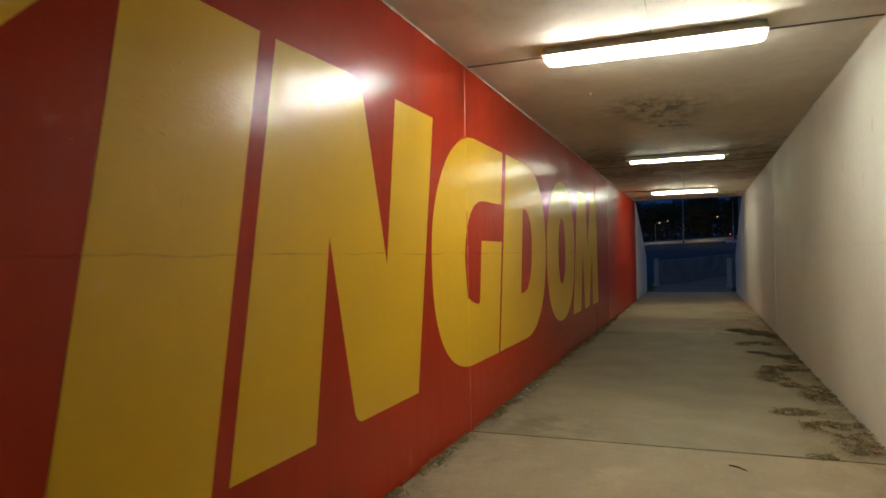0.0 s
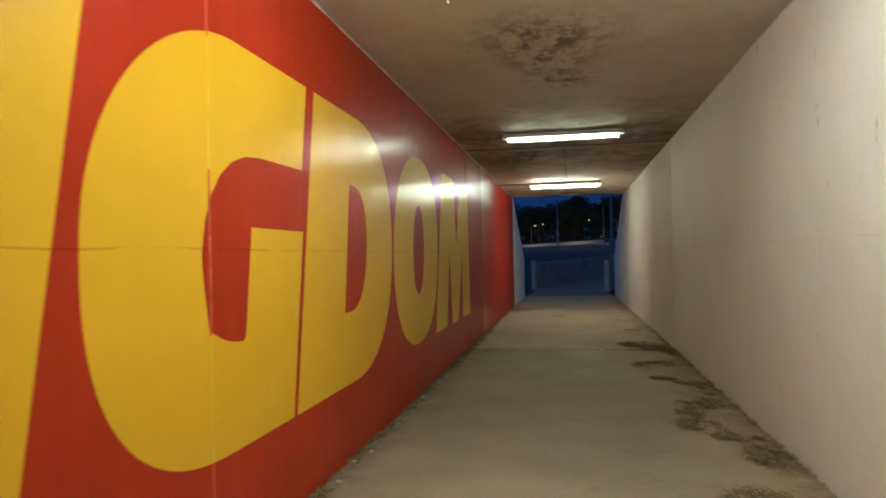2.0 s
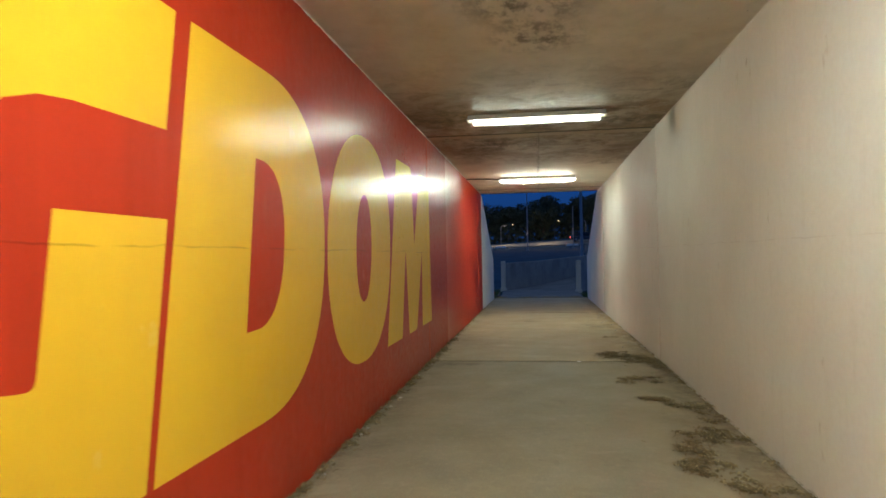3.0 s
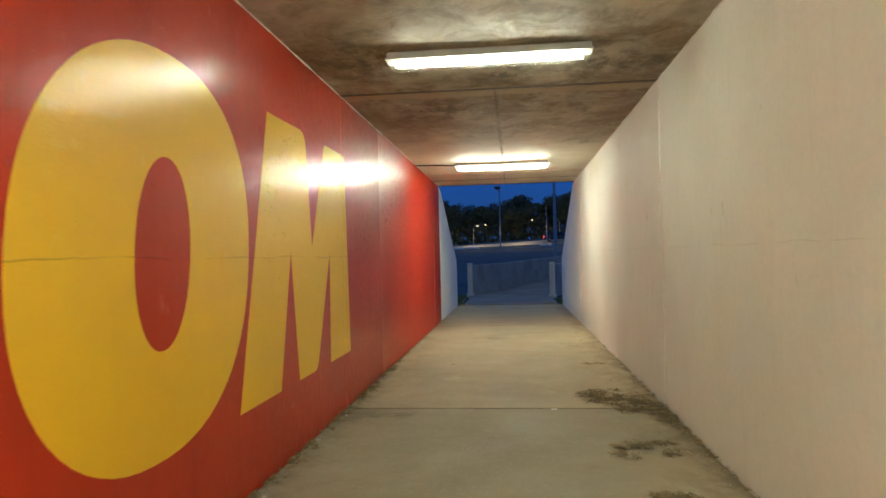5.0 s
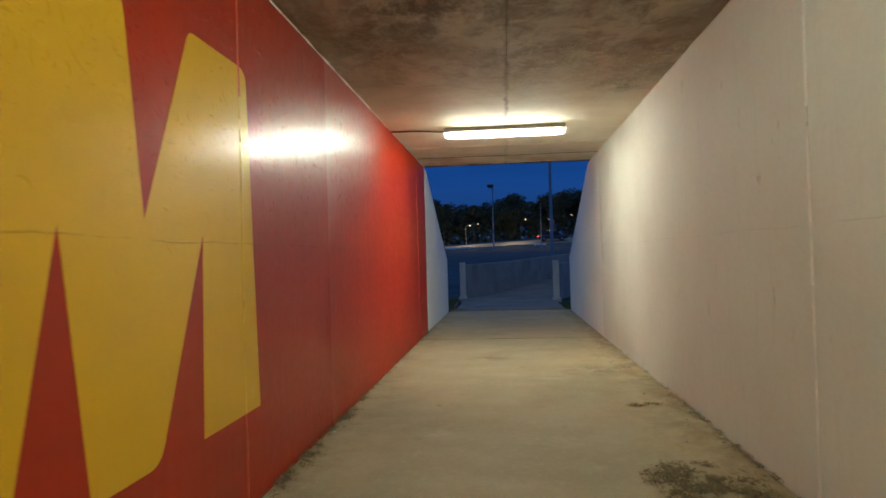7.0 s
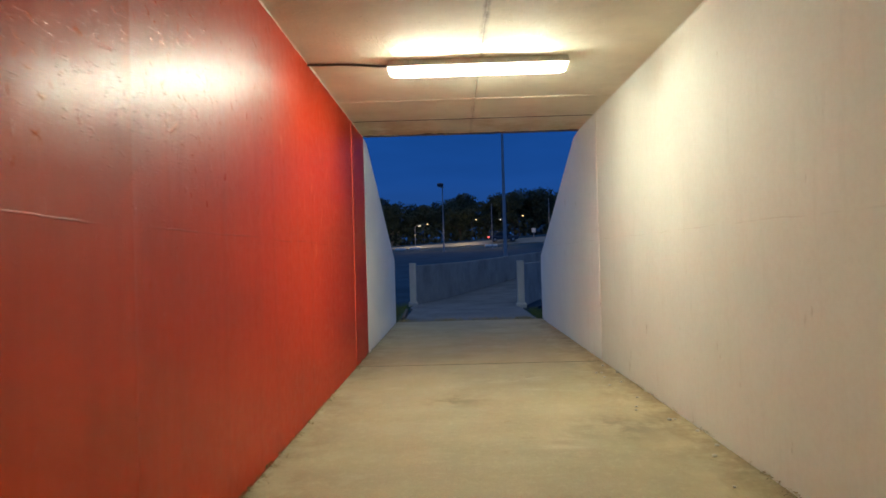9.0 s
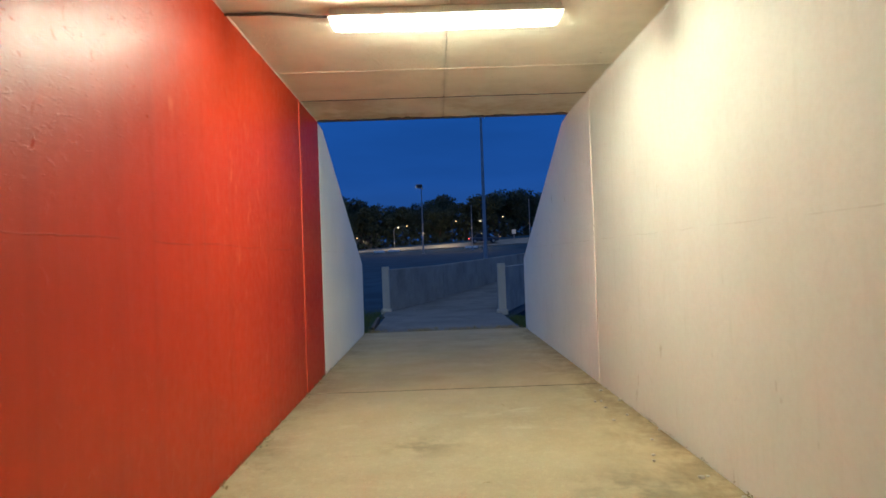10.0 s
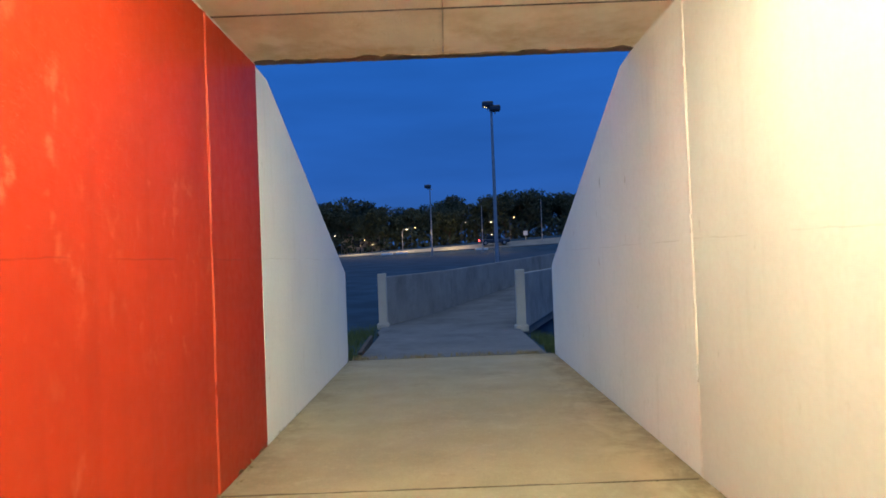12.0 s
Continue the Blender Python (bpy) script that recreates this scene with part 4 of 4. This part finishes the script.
def build_pebbles():
    rng = np.random.default_rng(12)
    for k in range(44):
        right = k % 4 == 3 or k >= 26
        y = rng.uniform(-1.0, 12.0) if not right else rng.uniform(9.0, 15.5)
        x = W - rng.uniform(0.03, 0.16 if k < 26 else 0.34) if right else rng.uniform(0.02, 0.10)
        bm = bmesh.new()
        r = rng.uniform(0.010, 0.020)
        bmesh.ops.create_icosphere(bm, subdivisions=1, radius=r)
        for v in bm.verts:
            v.co = Vector((v.co.x * rng.uniform(0.8, 1.4), v.co.y * rng.uniform(0.8, 1.3), v.co.z * rng.uniform(0.5, 0.8)))
        low = min(v.co.z for v in bm.verts)
        ob = part("pebble", bm, POST)
        ob.location = (x, y, -low)
        tagged(ob, label="small pale stone chip at the foot of the wall", category="pebble", group="stone chips along the walls")


build_ground()
build_walkway()
build_edging()
build_pebbles()
build_scraps()
build_ceiling_anchor()


# ---- road, lamps, cars and trees in the distance ----
def road_y(x):
    return 103.0 + 0.05 * x


def road_z(x):
    return ground_z(x, road_y(x))


def build_road():
    bm = bmesh.new()
    rows = []
    for x in np.linspace(-160, 160, 81):
        y, z = road_y(x), road_z(x)
        rows.append([bm.verts.new((x, y + dy, z + dz)) for dy, dz in ((-2.5, -0.9), (-2.5, -0.19 - 0.007 * max(min(x, 30), -16)), (2.5, 0.38 + 0.011 * max(min(x, 30), -16)), (2.5, -0.4))])
    for a, b in zip(rows, rows[1:]):
        for k in range(3):
            bm.faces.new((a[k], b[k], b[k + 1], a[k + 1]))
    bmesh.ops.recalc_face_normals(bm, faces=list(bm.faces))
    tagged(part("road", bm, ROAD), label="lamp-lit road crossing behind the field", category="road", kind="structure")


def floodlight(m, height, heads, label):
    pole = thing("floodlight_pole", m, label=label, category="light pole", group="poles standing in the field")
    smooth(part("pole", tube([(0, 0, -0.2), (0, 0, height)], [0.16 * height / 12, 0.09 * height / 12], 12), METAL, pole))
    part("base_plate", box((-0.25, -0.25, -0.1), (0.25, 0.25, 0.04), 0.02), METAL, pole)
    if heads:
        part("crossarm", tube([(-0.3, 0, height), (0.3, 0.1, height - 0.15)], 0.05, 8), METAL, pole)
    for k in range(heads):
        x, z = -0.26 + 0.52 * k, height - 0.3 * k
        head = part("lamp_head", box((x - 0.42, -0.3, z), (x + 0.42, 0.3, z + 0.45), 0.12), CAR_DARK, pole, "unlit dark floodlight head")
        part("bracket", box((x - 0.05, -0.05, z - 0.2), (x + 0.05, 0.05, z + 0.1), 0.01), METAL, head)
    return pole


def street_lamp(m, mat, height=6.5, arm=1.4, paint=METAL):
    lamp = thing("street_lamp", m, label="lit street lamp on a curved pole beside the road", category="street lamp", group="street lamps along the road")
    pts = [(0, 0, -0.1), (0, 0, height * 0.8)] + [(arm * (1 - math.cos(a)), 0, height * 0.8 + height * 0.2 * math.sin(a)) for a in np.linspace(0.3, math.pi / 2, 5)]
    smooth(part("pole", tube(pts, [0.07, 0.06] + [0.04] * 5, 8), paint, lamp))
    head = part("lamp_head", box((arm - 0.1, -0.14, height - 0.06), (arm + 0.45, 0.14, height + 0.06), 0.04), paint, lamp)
    part("lens", box((arm + 0.08, -0.09, height - 0.14), (arm + 0.24, 0.09, height - 0.062), 0.03), mat, head, "glowing lamp lens")
    return lamp


def road_fill(x, y, z, watts, colour):
    data = bpy.data.lights.new("road_fill_light", "POINT")
    data.energy, data.color, data.shadow_soft_size = watts, colour, 0.15
    new("road_fill_light", data).location = (x, y, z)


def car(m, paint, label, tail=None):
    c = thing("car", m, label=label, category="car", group="cars by the road")
    part("body", box((-2.1, -0.85, 0.3), (2.1, 0.85, 0.85), 0.14), paint, c)
    bm = box((-1.3, -0.75, 0.83), (1.0, 0.75, 1.42), 0.12)
    for v in bm.verts:
        if v.co.z > 1.2:
            v.co.x *= 0.75
    cabin = part("cabin", bm, GLASSY, c, "dark glazed cabin")
    part("roof", box((-0.9, -0.66, 1.40), (0.68, 0.66, 1.46), 0.02), paint, cabin)
    for x in (-1.3, 1.3):
        for y in (-0.78, 0.78):
            w = part("wheel", tube([(x, y - 0.1, 0.31), (x, y + 0.1, 0.31)], 0.31, 16), RUBBER, c)
            part("rim", tube([(x, y - 0.11, 0.31), (x, y + 0.11, 0.31)], 0.19, 12), METAL, w)
    if tail:
        for y in (-0.6, 0.6):
            part("tail_light", box((-2.13, y - 0.16, 0.62), (-2.08, y + 0.16, 0.78), 0.02), tail, c, "red glowing tail light")
    return c


def crown_mesh(seed, count=4200):
    rng = np.random.default_rng(seed)
    blobs = [(rng.normal(0, 1.9), rng.normal(0, 1.5), rng.uniform(4.2, 9.3), rng.uniform(1.1, 2.3)) for _ in range(13)]
    verts, faces = [], []
    for k in range(count):
        bx, by, bz, r = blobs[k % len(blobs)]
        d = Vector(rng.normal(0, 1, 3)).normalized() * r * rng.uniform(0.55, 1.08)
        c = Vector((bx, by, bz)) + Vector((d.x, d.y, d.z * 0.8))
        u, w = Vector(rng.normal(0, 1, 3)).normalized(), Vector(rng.normal(0, 1, 3)).normalized()
        s = rng.uniform(0.12, 0.34)
        n = len(verts)
        verts += [c + u * s, c + w * s * 0.7, c - u * s, c - w * s * 0.7]
        faces.append((n, n + 1, n + 2, n + 3))
    me = bpy.data.meshes.new("crown")
    me.from_pydata(verts, [], faces)
    me.materials.append(LEAF)
    return me, blobs


def build_trees():
    kinds = []
    for s in range(4):
        me, blobs = crown_mesh(20 + s)
        tree = thing("tree", pose(0, 0, -500), label="dark leafy tree behind the road", category="tree", group="trees behind the road")
        bm = tube([(0, 0, -0.3), (0.05, 0, 2.5), (0.1, 0.1, 5.5), (0, 0, 8.0)], [0.35, 0.26, 0.18, 0.06], 8)
        for bx, by, bz, r in blobs[:6]:
            add_tube(bm, [(0.05, 0.05, bz * 0.5), (bx * 0.5, by * 0.5, bz * 0.8), (bx, by, bz)], [0.13, 0.09, 0.03], 6)
        part("trunk", bm, BARK, tree)
        crown = new("crown", me)
        crown.parent = tree
        kinds.append(tree)
    rng = np.random.default_rng(4)
    spots = []
    x = -30.0
    while x < 42:
        spots.append((x + rng.uniform(-0.6, 0.6), 113 + rng.uniform(-2, 5), rng.uniform(0.54, 0.70)))
        x += rng.uniform(2.4, 3.6)
    spots += [(-17.5, 115, 0.80), (-14.8, 117, 0.86), (-12.2, 116, 0.78), (-20.5, 116, 0.8), (2.6, 119, 0.76), (14.5, 116, 0.74), (17.0, 117, 0.68), (-9.5, 116, 0.76), (23, 114, 0.66)]
    x = -60.0
    while x < 70:
        spots.append((x, 124 + rng.uniform(-2, 4), rng.uniform(0.60, 0.76)))
        x += rng.uniform(4.0, 6.0)
    for k, (x, y, s) in enumerate(spots):
        m = pose(x, y, ground_z(x, y), 0, 0, rng.uniform(0, 360)) @ Matrix.Diagonal((s * 1.1, s * 1.1, s, 1))
        if k < len(kinds):
            t = kinds[k]
            t.matrix_basis = m
        else:
            src = kinds[k % len(kinds)]
            t = copy_thing(src, Matrix())
            t.matrix_basis = m
    # undergrowth under the trees
    rng = np.random.default_rng(8)
    verts, faces = [], []
    for k in range(16000):
        x, y = rng.uniform(-60, 70), 111.5 + abs(rng.normal(0, 4))
        top = 3.2 + 1.6 * noise.noise((x * 0.25, 0, 7))
        c = Vector((x, y, ground_z(x, y) + rng.uniform(0.0, max(0.4, top))))
        u, w = Vector(rng.normal(0, 1, 3)).normalized(), Vector(rng.normal(0, 1, 3)).normalized()
        s = rng.uniform(0.2, 0.5)
        n = len(verts)
        verts += [c + u * s, c + w * s * 0.7, c - u * s, c - w * s * 0.7]
        faces.append((n, n + 1, n + 2, n + 3))
    me = bpy.data.meshes.new("undergrowth")
    me.from_pydata(verts, [], faces)
    me.materials.append(LEAF)
    tagged(new("undergrowth", me), label="dark shrubs under the trees behind the road", category="shrubs", kind="stuff")


def build_house():
    hs = thing("house", pose(-11.0, 116, ground_z(-11, 116)), label="pale low house among the trees", category="house")
    part("wall", box((-3.5, -2.5, -0.2), (3.5, 2.5, 2.6), 0.02), BRICK, hs)
    bm = prism([(-3.0, 2.6), (3.0, 2.6), (0, 4.0)], -3.9, 3.9)
    part("roof", bm, ROOF, hs)
    for x in (-1.8, 1.2):
        w = part("window", box((x, -2.54, 0.9), (x + 1.2, -2.50, 2.0), 0.01), GLASSY, hs)
        part("window_frame", box((x - 0.06, -2.56, 0.82), (x + 1.26, -2.52, 0.9), 0.01), HOUSING, w)
        part("window_sill", box((x - 0.1, -2.62, 0.76), (x + 1.3, -2.52, 0.82), 0.01), HOUSING, w)


def at_ground(x, y, turn=0.0):
    return pose(x, y, ground_z(x, y), 0, 0, turn)


def build_distance():
    build_road()
    floodlight(at_ground(5.3, 60), 11.6, 2, "tall grey floodlight pole with two dark heads")
    floodlight(at_ground(-0.1, 95), 8.6, 1, "distant grey floodlight pole on the field")
    floodlight(at_ground(6.5, 98), 6.0, 0, "thin bare grey pole on the field")
    floodlight(at_ground(15.2, 104), 6.0, 0, "thin bare grey pole on the field")
    for x, y, h, mat, turn in ((-4.6, 107.5, 3.0, COOL, 0), (9.0, 107.5, 3.0, COOL, 180), (-10.9, 108.5, 1.9, SODIUM, 0), (-3.4, 109.5, 3.1, SODIUM, 0), (-15.4, 109.5, 2.9, COOL, 0), (4.1, 109.5, 3.2, SODIUM, 0), (11.3, 109.5, 3.3, SODIUM, 0)):
        street_lamp(at_ground(x, y, turn), mat, h, 0.5, METAL if y < 108 else CAR_DARK)
    # unseen point lights added low over the road to brighten it, away from the poles
    for x, y, z, watts in ((-11.0, 102.6, 1.9, 200), (-4.0, 102.6, 2.0, 230), (2.5, 102.6, 2.0, 230), (8.0, 102.6, 2.0, 230)):
        road_fill(x, y, ground_z(x, y) + z, watts, (1.0, 0.72, 0.36))
    # made-up blocks in place of indistinct pale shapes below the road
    for x, y, ln in ((-6.2, 99.2, 1.5), (-4.2, 99.3, 1.6), (6.4, 99.4, 1.7)):
        block = thing("pale_block", at_ground(x, y, 3), label="low block standing in for a faint pale shape below the road", category="barrier", group="barrier blocks below the road")
        part("body", box((-ln / 2, -0.25, -0.15), (ln / 2, 0.25, 0.32), 0.06), BRIGHT_WHITE, block)
        part("foot", box((-ln / 2 - 0.04, -0.32, -0.2), (ln / 2 + 0.04, 0.32, 0.08), 0.03), PARAPET, block)
    car(pose(8.4, 103, road_z(8.4) + 0.1, 0, 0, 2), CAR_DARK, "dark car on the road with red tail lights", TAIL)
    sign = thing("road_sign", at_ground(13.2, 106.5), label="small pale sign on a post beside the road", category="sign")
    part("post", tube([(0, 0, -0.1), (0, 0, 1.4)], 0.05, 8), METAL, sign)
    part("board", box((-0.3, -0.05, 0.75), (0.3, -0.0, 1.4), 0.01), SIGN, sign, "pale board")
    build_house()
    build_trees()


build_distance()
build_litter()
build_joint_dirt()
build_twig()
build_weeds()
